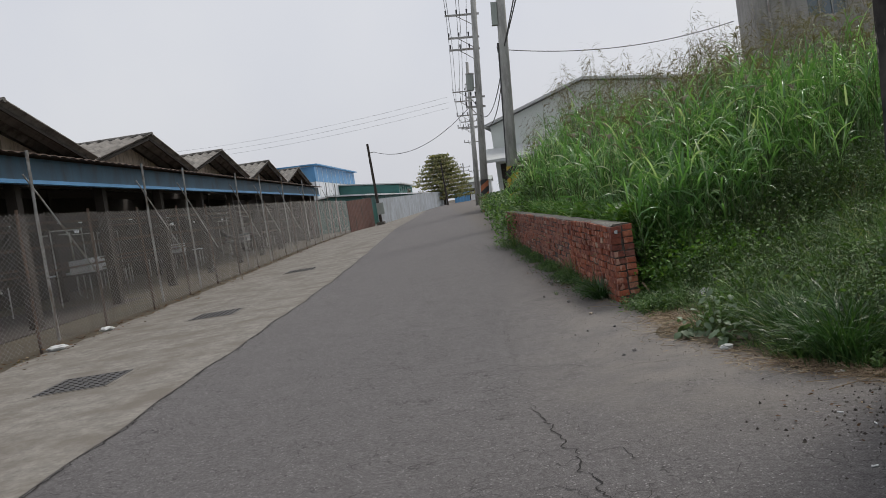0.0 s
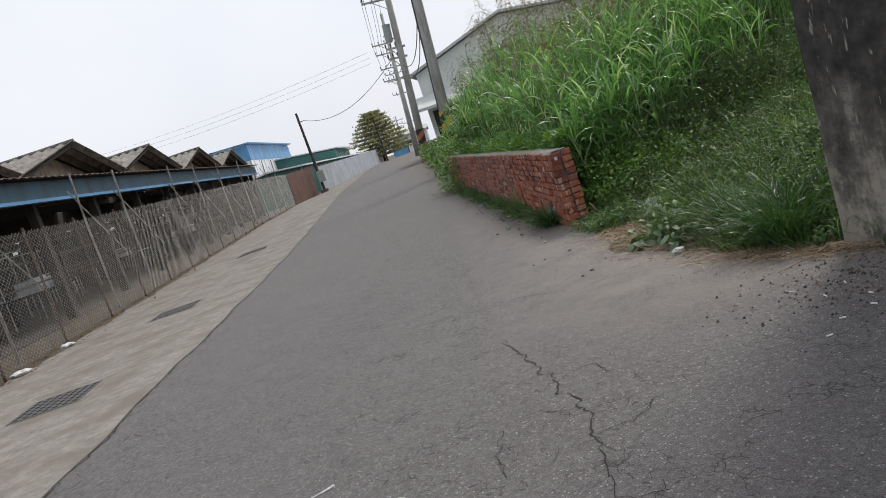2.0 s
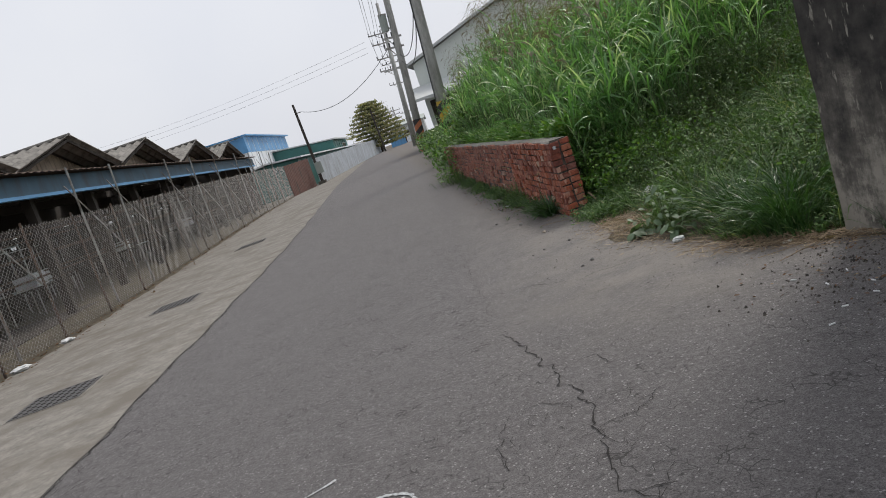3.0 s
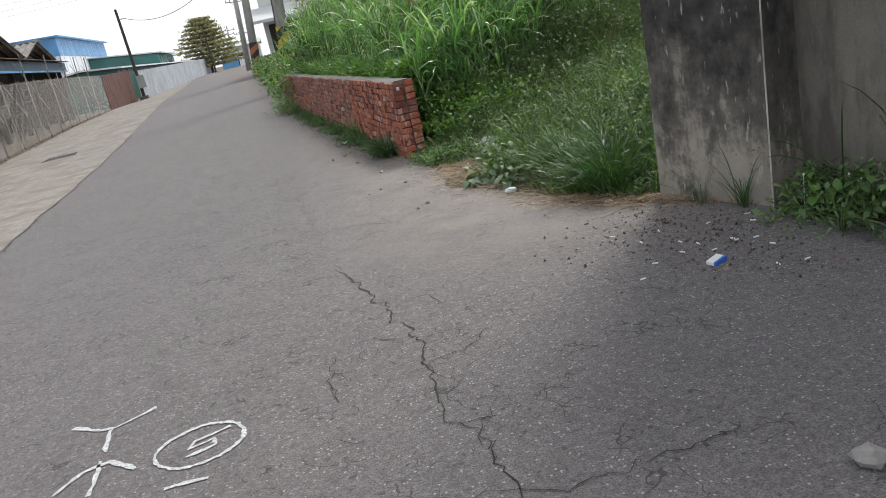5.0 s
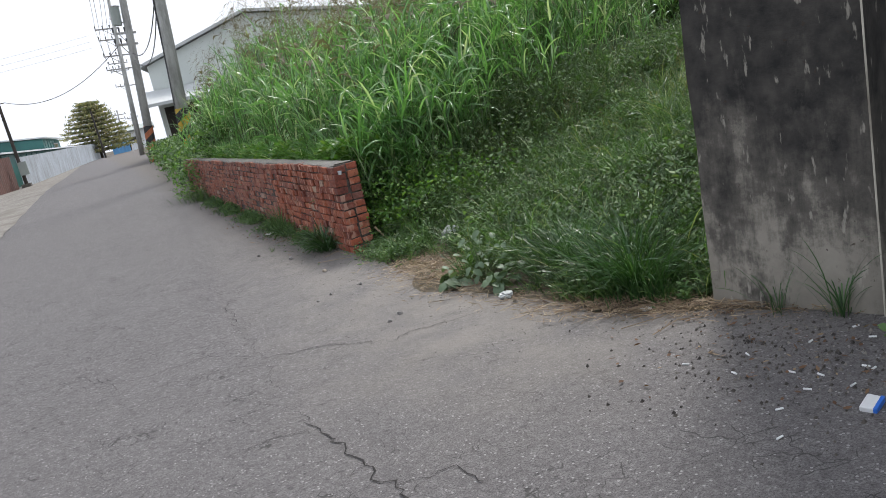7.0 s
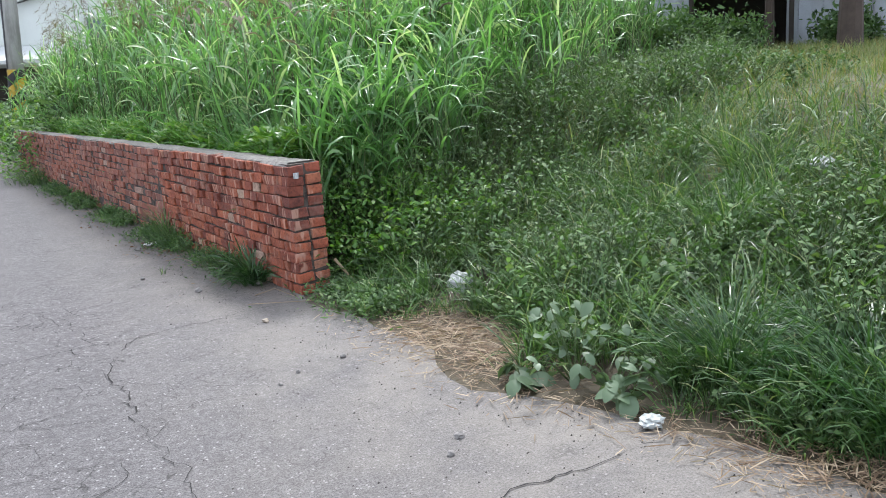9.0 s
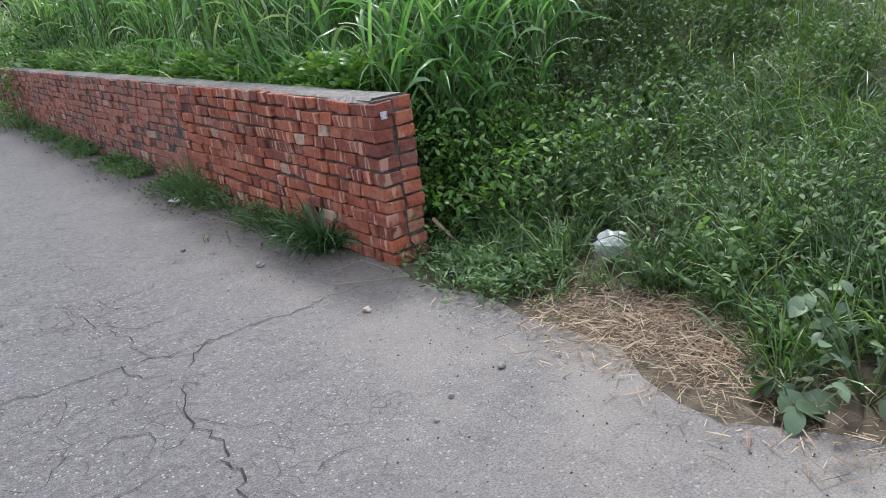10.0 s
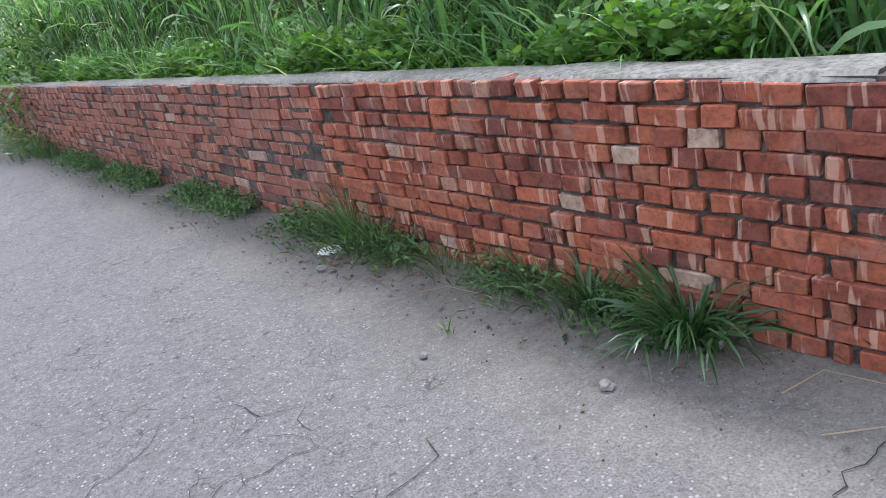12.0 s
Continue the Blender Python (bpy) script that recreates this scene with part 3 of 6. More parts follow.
WLEN, COURSES, CH, DEPTH = (WALL1 - WALL0).length, 12, 0.0705, 0.235
rng = random.Random(7)


def brick_mesh(name, l, d, h, seed, mat):
    r = random.Random(seed)
    bm = bmesh.new()
    bmesh.ops.create_cube(bm, size=1)
    for v in bm.verts:
        v.co = Vector((v.co.x * d + r.uniform(-0.005, 0.005), v.co.y * l + r.uniform(-0.006, 0.006), v.co.z * h + r.uniform(-0.004, 0.004)))
    bmesh.ops.bevel(bm, geom=bm.edges[:], offset=0.0038, segments=1, affect="EDGES")
    me = bpy.data.meshes.new(name)
    bm.to_mesh(me)
    bm.free()
    me.materials.append(mat)
    return me


def brick_wall():
    t = thing("brick_wall", "low red brick garden wall with cement capping and deep joints", "wall",
              Matrix.Translation((WALL0.x, WALL0.y, 0)) @ Matrix.Rotation(math.atan2(-WD.x, WD.y), 4, "Z"), kind="structure")
    core = MB().box(0.022, 0.016, -0.15, DEPTH - 0.012, WLEN, COURSES * CH - 0.003)
    part("mortar_core", core, M_MORTAR, t)
    cap, n = MB(), 70
    for i in range(n + 1):
        y = 0.05 + (WLEN - 0.05) * i / n
        e0, e1, h = rng.uniform(0.006, 0.04), rng.uniform(0.0, 0.02), rng.uniform(0.003, 0.011)
        cap.v += [(e0, y, COURSES * CH - 0.016), (e0 + 0.02, y, COURSES * CH + h), (DEPTH - e1 - 0.02, y, COURSES * CH + h * 0.9), (DEPTH - e1, y, COURSES * CH - 0.016)]
    cap.f = [(4 * i + k, 4 * i + k + 1, 4 * i + k + 5, 4 * i + k + 4) for i in range(n) for k in range(3)] + [(0, 1, 2, 3)]
    part("capping", cap, M_CAP, t, "rough grey cement capping", True)
    pools = {}
    for mat in (M_BRICK, M_BRICK_OLD):
        pools[mat.name] = ([brick_mesh("stretcher", 0.219, 0.106, 0.0605, s, mat) for s in range(6)],
                           [brick_mesh("header", 0.105, 0.106, 0.0605, s + 20, mat) for s in range(6)],
                           [brick_mesh("closer", 0.056, 0.106, 0.0605, s + 40, mat) for s in range(3)])
    rest = MB()
    NEAR = 4.05
    for c in range(COURSES):
        z = c * CH + CH / 2
        top = c == COURSES - 1
        y, k, first, joint = 0.0, c, True, False
        while y < WLEN - 0.05:
            if top:
                kind = 0.221 if first else 0.106
            elif first:
                kind = 0.221 if c % 2 else 0.106
            elif not first and c % 2 == 0 and 0.1 < y < 0.14:
                kind = 0.058
            else:
                k += 1
                kind = 0.221 if k % 2 else 0.106
                if rng.random() < 0.42:
                    kind = 0.106
            first = False
            stretch, header, closer = pools[(M_BRICK_OLD if joint else M_BRICK).name]
            pool = stretch if kind > 0.2 else header if kind > 0.1 else closer
            me = pool[rng.randrange(len(pool))]
            out = rng.uniform(-0.012, 0.012)
            if not joint and y > 2.72:  # ragged straight joint where the wall was lengthened
                joint = True
                if c % 3 != 1:
                    y += 0.05 + 0.03 * (c % 2)
            if joint:
                out += 0.012
            m = Matrix.Translation((0.053 + out, y + kind / 2, z + rng.uniform(-0.004, 0.004) + 0.008 * math.sin(y * 2.1 + c))) @ Euler((rng.uniform(-0.022, 0.022), rng.uniform(-0.04, 0.04), rng.uniform(-0.035, 0.035))).to_matrix().to_4x4()
            if y < NEAR:
                ob = new("brick", me)
                ob.parent = t
                ob.matrix_basis = m
            else:
                rest.add([m @ v.co for v in me.vertices], [tuple(p.vertices) for p in me.polygons])
            y += kind + rng.uniform(0.008, 0.021)
        # the back half of the end face
        me = pools[M_BRICK.name][1][rng.randrange(6)]
        ob = new("brick", me)
        ob.parent = t
        ob.matrix_basis = Matrix.Translation((0.178 + rng.uniform(-0.006, 0.006), 0.056 + rng.uniform(-0.01, 0.012), z))
    part("paint_mark", MB().box(0.034, -0.02, 0.756, 0.07, -0.014, 0.792), M_PAINT, t, "white paint daub on the corner brick")
    tagged(part("brickwork", rest, M_BRICK_OLD, t), kind="stuff")


brick_wall()


# ---- cracks, covers and painted marks on the road ----
def ribbon(pts, w, lift, r, taper=True, jag=0.017):
    """A ragged strip along a line on the ground."""
    mb, fine = MB(), []
    for (a, b) in zip(pts, pts[1:]):
        n = max(2, int(math.dist(a, b) / 0.035))
        fine += [(a[0] + (b[0] - a[0]) * i / n, a[1] + (b[1] - a[1]) * i / n) for i in range(n)]
    fine.append(pts[-1])
    k = len(fine)
    px = py = 0.0
    for i, (x, y) in enumerate(fine):
        px, py = 0.45 * px + r.gauss(0, jag), 0.45 * py + r.gauss(0, jag)
        x, y = x + px, y + py
        x0, y0 = fine[max(0, i - 1)]
        x1, y1 = fine[min(k - 1, i + 1)]
        d = math.hypot(x1 - x0, y1 - y0) or 1
        nx, ny = -(y1 - y0) / d, (x1 - x0) / d
        ww = w * r.uniform(0.35, 1.0) * (min(1, 0.25 + 4 * i / k, 0.25 + 4 * (k - 1 - i) / k) if taper else 1)
        z = float(land(x, y)) + lift
        mb.v += [(x - nx * ww / 2, y - ny * ww / 2, z), (x + nx * ww / 2, y + ny * ww / 2, z)]
    mb.f = [(2 * i, 2 * i + 1, 2 * i + 3, 2 * i + 2) for i in range(k - 1)]
    return mb


def cracks():
    r = random.Random(3)
    main = [(0.33, 7.0), (0.29, 6.5), (0.33, 5.86), (0.4, 5.1), (0.4, 4.07), (0.52, 3.6), (0.63, 2.95), (0.7, 2.34), (0.69, 1.9), (0.69, 1.48), (0.76, 1.36), (0.83, 1.42)]
    lines = [(main[:3], 0.008), (main[2:5], 0.004), (main[4:], 0.0105), ([(0.34, 6.99), (0.44, 7.08), (0.56, 7.2)], 0.008), ([(-0.75, 7.45), (-0.3, 7.3), (0.07, 7.24), (0.32, 7.24), (0.56, 7.2), (0.74, 7.24), (1.08, 7.27), (1.4, 7.31)], 0.0075), ([(0.36, 7.01), (0.2, 7.1), (0.13, 7.32)], 0.005), ([(0.32, 7.24), (0.22, 7.7), (0.1, 8.21), (-0.1, 8.5)], 0.005),
             ([(1.1, 4.55), (1.25, 4.62), (1.51, 4.61), (1.66, 4.6)], 0.009), ([(0.4, 5.0), (0.7, 4.9), (1.1, 4.6)], 0.008), ([(0.45, 5.04), (0.06, 5.39), (-0.3, 5.38), (-0.69, 5.46)], 0.006), ([(0.6, 0.95), (0.75, 0.97), (0.91, 0.9), (1.09, 0.91), (1.35, 0.92), (1.64, 0.87)], 0.006), ([(0.68, 1.46), (0.8, 1.43), (0.88, 1.4)], 0.006), ([(0.8, 1.43), (0.75, 1.3), (0.76, 1.15)], 0.006),
             ([(0.63, 2.95), (0.85, 2.85), (0.95, 2.7)], 0.007), ([(0.7, 2.34), (0.5, 2.5), (0.35, 2.45)], 0.006), ([(0.76, 1.36), (0.8, 1.1), (0.75, 0.8), (0.82, 0.4)], 0.008),
             ([(0.52, 3.6), (0.3, 3.75), (0.1, 3.7)], 0.005), ([(0.69, 2.0), (0.9, 2.1), (1.05, 2.25)], 0.006), ([(0.35, 2.45), (0.28, 2.1), (0.33, 1.8)], 0.006)]
    for _ in range(90):
        x, y = r.choice(((0.3, 2.7), (0.0, 5.6), (-1.6, 5.5), (-1.9, 7.5), (0.7, 2.0), (-0.2, 7.0), (0.2, 8.2), (0.45, 1.9), (0.45, 1.9), (0.55, 1.7)))
        x, y = x + r.gauss(0, 0.28), y + r.gauss(0, 0.5)
        a = r.uniform(0, 6.28)
        pts = [(x, y)]
        for _ in range(r.randrange(2, 5)):
            a += r.choice((-0.9, 0.8, 0.2))
            pts.append((pts[-1][0] + 0.11 * math.cos(a), pts[-1][1] + 0.09 * math.sin(a)))
        lines.append((pts, r.uniform(0.0018, 0.004)))
    for _ in range(60):
        x, y = r.uniform(-1.1, 0.4), r.uniform(5.3, 8.8)
        a = r.uniform(0, 6.28)
        pts = [(x, y)]
        for _ in range(r.randrange(3, 8)):
            a += r.choice((-1.0, 0.9, 0.25, -0.2))
            pts.append((pts[-1][0] + 0.1 * math.cos(a), pts[-1][1] + 0.1 * math.sin(a)))
        lines.append((pts, r.uniform(0.0025, 0.005)))
    for _ in range(75):
        y = 2.5 + 15 * r.random() ** 1.4
        x = kerb_line(y) + 0.04 + 0.75 * r.random() ** 2
        a = r.uniform(0, 6.28)
        pts = [(x, y)]
        for _ in range(r.randrange(2, 5)):
            a += r.choice((-0.9, 0.8, 0.3))
            pts.append((max(kerb_line(y) + 0.02, pts[-1][0] + 0.1 * math.cos(a)), pts[-1][1] + 0.12 * math.sin(a)))
        lines.append((pts, r.uniform(0.003, 0.008)))
    for k in range(14):
        lines.append(([(kerb_line(y) + 0.02, y) for y in np.arange(1.0 + 1.5 * k, 2.6 + 1.5 * k, 0.5)], 0.022))
    for pts, w in lines:
        part("crack", ribbon(pts, w, 0.0125, r), M_CRACK, ROAD)


cracks()


def covers():
    """Cast-iron drain covers set in the concrete apron."""
    for x, y, a in ((-4.3, 7.05, 6), (-4.78, 12.3, 5), (-5.3, 20.2, 5)):
        t = thing("drain_cover", "square cast-iron drain cover with anti-slip studs", "drain cover", pose(x, y, float(land(x, y)) + 0.012, 0, 0, a), "drain covers along the apron")
        part("rim", MB().box(-0.44, -0.44, -0.02, 0.44, 0.44, 0.006), M_APRON, t)
        part("plate", MB().box(-0.38, -0.4, 0, 0.38, 0.4, 0.012), M_IRON, t)
        s = MB()
        for i in range(7):
            for j in range(7):
                s.box(-0.33 + 0.105 * i, -0.35 + 0.11 * j, 0.011, -0.33 + 0.105 * i + 0.05, -0.35 + 0.11 * j + 0.028, 0.017)
        tagged(part("studs", s, M_CRACK, t), kind="stuff")


covers()


def survey_marks():
    r = random.Random(5)
    t = thing("survey_mark", "hand-sprayed white survey marks on the asphalt", "road marking", kind="structure")
    strokes = [([(-0.86, 2.4), (-0.72, 2.29), (-0.66, 2.27), (-0.5, 2.38)], 0.034), ([(-0.68, 2.27), (-0.66, 2.05)], 0.034),
               ([(-0.8, 1.8), (-0.72, 1.93), (-0.62, 1.95), (-0.5, 1.83)], 0.034), ([(-0.66, 1.98), (-0.65, 1.72)], 0.034), ([(-0.36, 1.6), (-0.2, 1.59)], 0.034)]
    ring = [(-0.255 + 0.175 * math.cos(u), 1.875 + 0.165 * math.sin(u)) for u in [i * math.pi / 14 + 0.5 for i in range(29)]]
    strokes += [(ring, 0.03), ([(-0.14, 1.965), (-0.28, 1.92), (-0.3, 1.865), (-0.2, 1.9), (-0.19, 1.84), (-0.31, 1.8)], 0.03)]
    for pts, w in strokes:
        part("stroke", ribbon(pts, w * 0.9, 0.012, r, False, 0.0025), M_PAINT, t)


survey_marks()


# ---- chain-link fence ----
def fence():
    t = thing("chain_link_fence", "sagging rusty chain-link fence on leaning steel posts", "fence", kind="structure")
    y0, y1, z1 = 2.0, 52.0, 2.17
    fx = lambda y: float(fence_x(y))
    fz = lambda y: float(land(fx(y), y))
    mesh, step, r = MB(), 0.13, random.Random(11)
    w = 0.0029
    y = y0 - 3.5
    while y < y1:
        for s in (1, -1):
            a0, a1 = (y, y + 3.4) if s > 0 else (y + 3.4, y)
            p0 = Vector((fx(a0), a0, fz(max(a0, 0)) + 0.04))
            p1 = Vector((fx(a1), a1, fz(max(a1, 0)) + z1 + r.uniform(-0.02, 0.02)))
            mid = (p0 + p1) / 2
            mesh.tube([p0 + Vector((0.003 * s, 0, 0)), mid + Vector((0.003 * s, 0, 0)), p1 + Vector((0.003 * s, 0, 0))], w, n=3, cap=False)
        y += step
    tagged(part("wire_mesh", mesh, M_WIRE, t, "rusted diamond wire mesh"), kind="stuff")
    for z in (2.12, 1.1):
        part("tension_wire", MB().tube([(fx(y), y, fz(y) + z) for y in np.arange(y0, y1 + 1, 2.5)], 0.003, n=4), M_RUST, t)
    y = 3.4
    while y < y1:
        x, z = fx(y), fz(y)
        part("post", MB().tube([(x - 0.06, y, z - 0.1), (x - 0.06, y + r.uniform(-0.06, 0.06), z + 2.25)], 0.026, n=8), M_RUST, t)
        y += 2.45
    # tie-backs that slant from the shed's eave posts down to the fence foot
    for y in (8.6, 11.9, 17.0, 19.9, 25.3, 28.8, 33.0, 38.0, 42.2, 46.1, 50.0):
        x, z = fx(y) - 0.35, fz(y)
        part("eave_post", MB().tube([(x, y, z), (x, y, z + 2.2), (x + 0.06, y - 0.05, z + 3.3)], 0.028, n=8), M_GALV, t, "thin galvanised post")
        part("brace", MB().tube([(x + 0.1, y + 1.5, z + 1.0), (x - 0.3, y + 0.3, z + 2.95)], 0.016, n=6), M_GALV, t)
    return t


fence()


# ---- market shed with five gables ----
def corrugated(x0, x1, ya, za, yb, zb, pitch, amp, thick, along="x"):
    """Wavy roofing between an eave and a ridge; waves lie side by side along x."""
    n = max(8, int(abs(x1 - x0) / pitch * 4))
    xs = np.linspace(x0, x1, n + 1)
    mb = MB()
    up = Vector((0, -(zb - za), yb - ya)).normalized()
    if up.z < 0:
        up = -up
    for i, x in enumerate(xs):
        h = amp * math.sin(2 * math.pi * x / pitch)
        for (y, z) in ((ya, za), (yb, zb)):
            mb.v += [(x, y + up.y * h, z + up.z * h), (x, y + up.y * (h - thick), z + up.z * (h - thick))]
    for i in range(n):
        o, q = 4 * i, 4 * i + 4
        mb.f += [(o, q, q + 2, o + 2), (o + 1, o + 3, q + 3, q + 1), (o, o + 1, q + 1, q), (o + 2, q + 2, q + 3, o + 3)]
    mb.f += [(0, 2, 3, 1), (4 * n, 4 * n + 1, 4 * n + 3, 4 * n + 2)]
    return mb


def shed():
    turn = Matrix.Translation((-8.9, 9.0, 0)) @ Matrix.Rotation(math.atan(FENCE_K), 4, "Z")
    t = thing("market_shed", "long open shed with five corrugated gables and a blue eave", "shed", turn)
    # floor colour lowered to carry the shade under the roof
    part("floor_slab", MB().box(-6, 0.9, -0.1, 0.2, 43, 0.03), M_DARK, t, "trodden earth floor darkened for the shed's shade")
    peaks = [5.35, 13.45, 21.1, 29.6, 37.9]
    for i, p in enumerate(peaks):
        half = 4.0
        for s in (-1, 1):
            part("roof_slope", corrugated(-14, 0.1, p + s * half, 3.76, p, 4.72, 0.34, 0.05, 0.022), M_ROOF, t, "grey corrugated fibre-cement roofing")
            # added dark strip stands for the shaded roof underside; no board is there
            part("underside_shade", MB().add([(-0.01, p + s * half, 3.62), (-0.01, p, 4.57), (-0.01, p, 4.65), (-0.01, p + s * half, 3.7), (-0.05, p + s * half, 3.62), (-0.05, p, 4.57), (-0.05, p, 4.65), (-0.05, p + s * half, 3.7)],
                                         [(0, 1, 2, 3), (7, 6, 5, 4), (0, 4, 5, 1), (3, 2, 6, 7), (0, 3, 7, 4), (1, 5, 6, 2)]), M_DARK, t)
        part("ridge_cap", MB().tube([(-14, p, 4.74), (0.12, p, 4.74)], 0.06, n=8), M_ROOF, t)
        gx, hx = -0.85, -0.97
        part("gable", MB().add([(gx, p - 3.4, 3.6), (gx, p + 3.4, 3.6), (gx, p + 3.0, 3.95), (gx, p, 4.6), (gx, p - 3.0, 3.95), (hx, p - 3.4, 3.6), (hx, p + 3.4, 3.6), (hx, p + 3.0, 3.95), (hx, p, 4.6), (hx, p - 3.0, 3.95)],
                               [(0, 1, 2, 3, 4), (9, 8, 7, 6, 5), (0, 5, 6, 1), (1, 6, 7, 2), (2, 7, 8, 3), (3, 8, 9, 4), (4, 9, 5, 0)]), M_PLASTER, t, "buff plastered gable")
    part("fascia", MB().box(0.28, 0.9, 3.06, 0.36, 42.5, 3.52), M_BLUE, t, "blue painted sheet fascia")
    part("fascia_lip", MB().box(0.26, 0.9, 2.98, 0.4, 42.5, 3.06), M_BLUE2, t, "brighter blue lower lip")
    aw = MB()
    n = 400
    for i in range(n + 1):
        y = 0.9 + 41.6 * i / n
        h = 0.018 * math.sin(i * math.pi / 2 + 0.4)
        aw.v += [(-1.05, y, 3.78 + h), (0.62, y, 3.56 + h), (0.62, y, 3.545 + h), (-1.05, y, 3.765 + h)]
    aw.f = [(4 * i + a, 4 * i + b, 4 * i + 4 + b, 4 * i + 4 + a) for i in range(n) for a, b in ((0, 1), (1, 2), (2, 3))]
    part("awning", aw, M_RUST, t, "narrow dark corrugated awning")
    r = random.Random(23)
    # columns and beams near-black, the interior shade put into their colour
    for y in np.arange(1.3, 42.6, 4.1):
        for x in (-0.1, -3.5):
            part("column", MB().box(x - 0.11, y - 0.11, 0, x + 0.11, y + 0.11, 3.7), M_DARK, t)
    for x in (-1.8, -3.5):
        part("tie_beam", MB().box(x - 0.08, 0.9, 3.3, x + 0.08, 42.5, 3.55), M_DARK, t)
    # back wall near-black for painted interior shade, window bands to the far side
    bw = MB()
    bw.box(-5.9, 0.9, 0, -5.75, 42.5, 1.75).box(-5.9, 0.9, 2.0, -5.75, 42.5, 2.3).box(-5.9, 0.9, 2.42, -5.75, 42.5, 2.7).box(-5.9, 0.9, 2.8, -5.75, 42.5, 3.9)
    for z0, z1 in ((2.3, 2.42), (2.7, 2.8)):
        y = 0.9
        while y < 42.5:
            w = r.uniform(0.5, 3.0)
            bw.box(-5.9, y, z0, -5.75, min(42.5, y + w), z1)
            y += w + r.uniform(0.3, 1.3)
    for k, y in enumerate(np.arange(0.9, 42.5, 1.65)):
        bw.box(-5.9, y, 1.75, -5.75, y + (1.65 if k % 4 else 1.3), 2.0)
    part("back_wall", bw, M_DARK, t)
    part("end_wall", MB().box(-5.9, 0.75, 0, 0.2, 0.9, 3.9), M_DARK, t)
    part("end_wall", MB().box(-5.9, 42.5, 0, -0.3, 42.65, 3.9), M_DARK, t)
    # rails and most table tops dark too, as part of that painted shade
    for x in (-1.2, -2.6, -4.4):
        for z in (1.2, 1.75, 2.4):
            part("rail", MB().tube([(x, 1.2, z + r.uniform(-0.1, 0.1)), (x, 42, z)], 0.03, n=6), M_RUST, t)
    # stalls and crates stacked inside
    for k in range(13):
        y, x = 2.8 + 3.0 * k, r.uniform(-4.6, -1.6)
        tb = thing("market_stall", "dim steel-framed stall table inside the shed", "stall", turn @ Matrix.Translation((x, y, 0.03)), "stalls in the shed")
        part("table_top", MB().box(-0.6, -1.0, 0.82, 0.6, 1.0, 0.87), M_DARK if k % 4 else M_SHEET, tb)
        for sx in (-0.55, 0.55):
            for sy in (-0.95, 0.95):
                part("leg", MB().tube([(sx, sy, 0), (sx, sy, 2.2 if sx < 0 else 0.84)], 0.02, n=6), M_GALV, tb)
        part("top_rail", MB().tube([(-0.55, -0.95, 2.15), (-0.55, 0.95, 2.15)], 0.02, n=6), M_GALV, tb)
        if k % 2:
            part("crate", MB().box(-0.4, -0.5, 0.872, 0.2, 0.2, 1.25), M_WHITE, tb, "pale plastic crate")


shed()


# ---- far end of the lane ----
def sheet_run(name, label, cat, a, b, h, mat, pitch=0.3, kind="structure"):
    """An upright corrugated sheet wall between two points of the plan."""
    a, b = Vector(a), Vector(b)
    L = (b - a).length
    n = int(L / pitch * 2)
    d = (b - a).normalized()
    nn = Vector((d.y, -d.x))
    mb = MB()
    for i in range(n + 1):
        p = a + d * (L * i / n) + nn * (0.03 if i % 2 else 0)
        z = float(land(p.x, p.y))
        for q in (p, p - nn * 0.02):
            mb.v += [(q.x, q.y, z - 0.05), (q.x, q.y, z + h)]
    for i in range(n):
        o, q = 4 * i, 4 * i + 4
        mb.f += [(o, q, q + 1, o + 1), (o + 2, o + 3, q + 3, q + 2), (o + 1, q + 1, q + 3, o + 3)]
    return solo(name, mb, mat, label, cat, kind)


sheet_run("wall_gate_sheet", "rust-red corrugated sheet gate between fence and pole", "gate", (-10.1, 52.2), (-9.3, 57.6), 2.15, M_GATE)
sheet_run("wall_sheet", "weathered grey corrugated sheet wall along the lane", "wall", (-9.1, 58.4), (-8.0, 122), 2.0, M_SHEET, 0.5)
sheet_run("wall_sheet_blue", "bright blue painted sheet panel at the lane's bend", "wall", (-6.9, 121), (-4.6, 122.5), 1.75, M_BLUE2, 0.5)
sheet_run("wall_sheet_far", "pale sheet wall closing the lane's far end", "wall", (-4.5, 124), (-2.2, 150), 1.4, M_SHEET, 0.5)


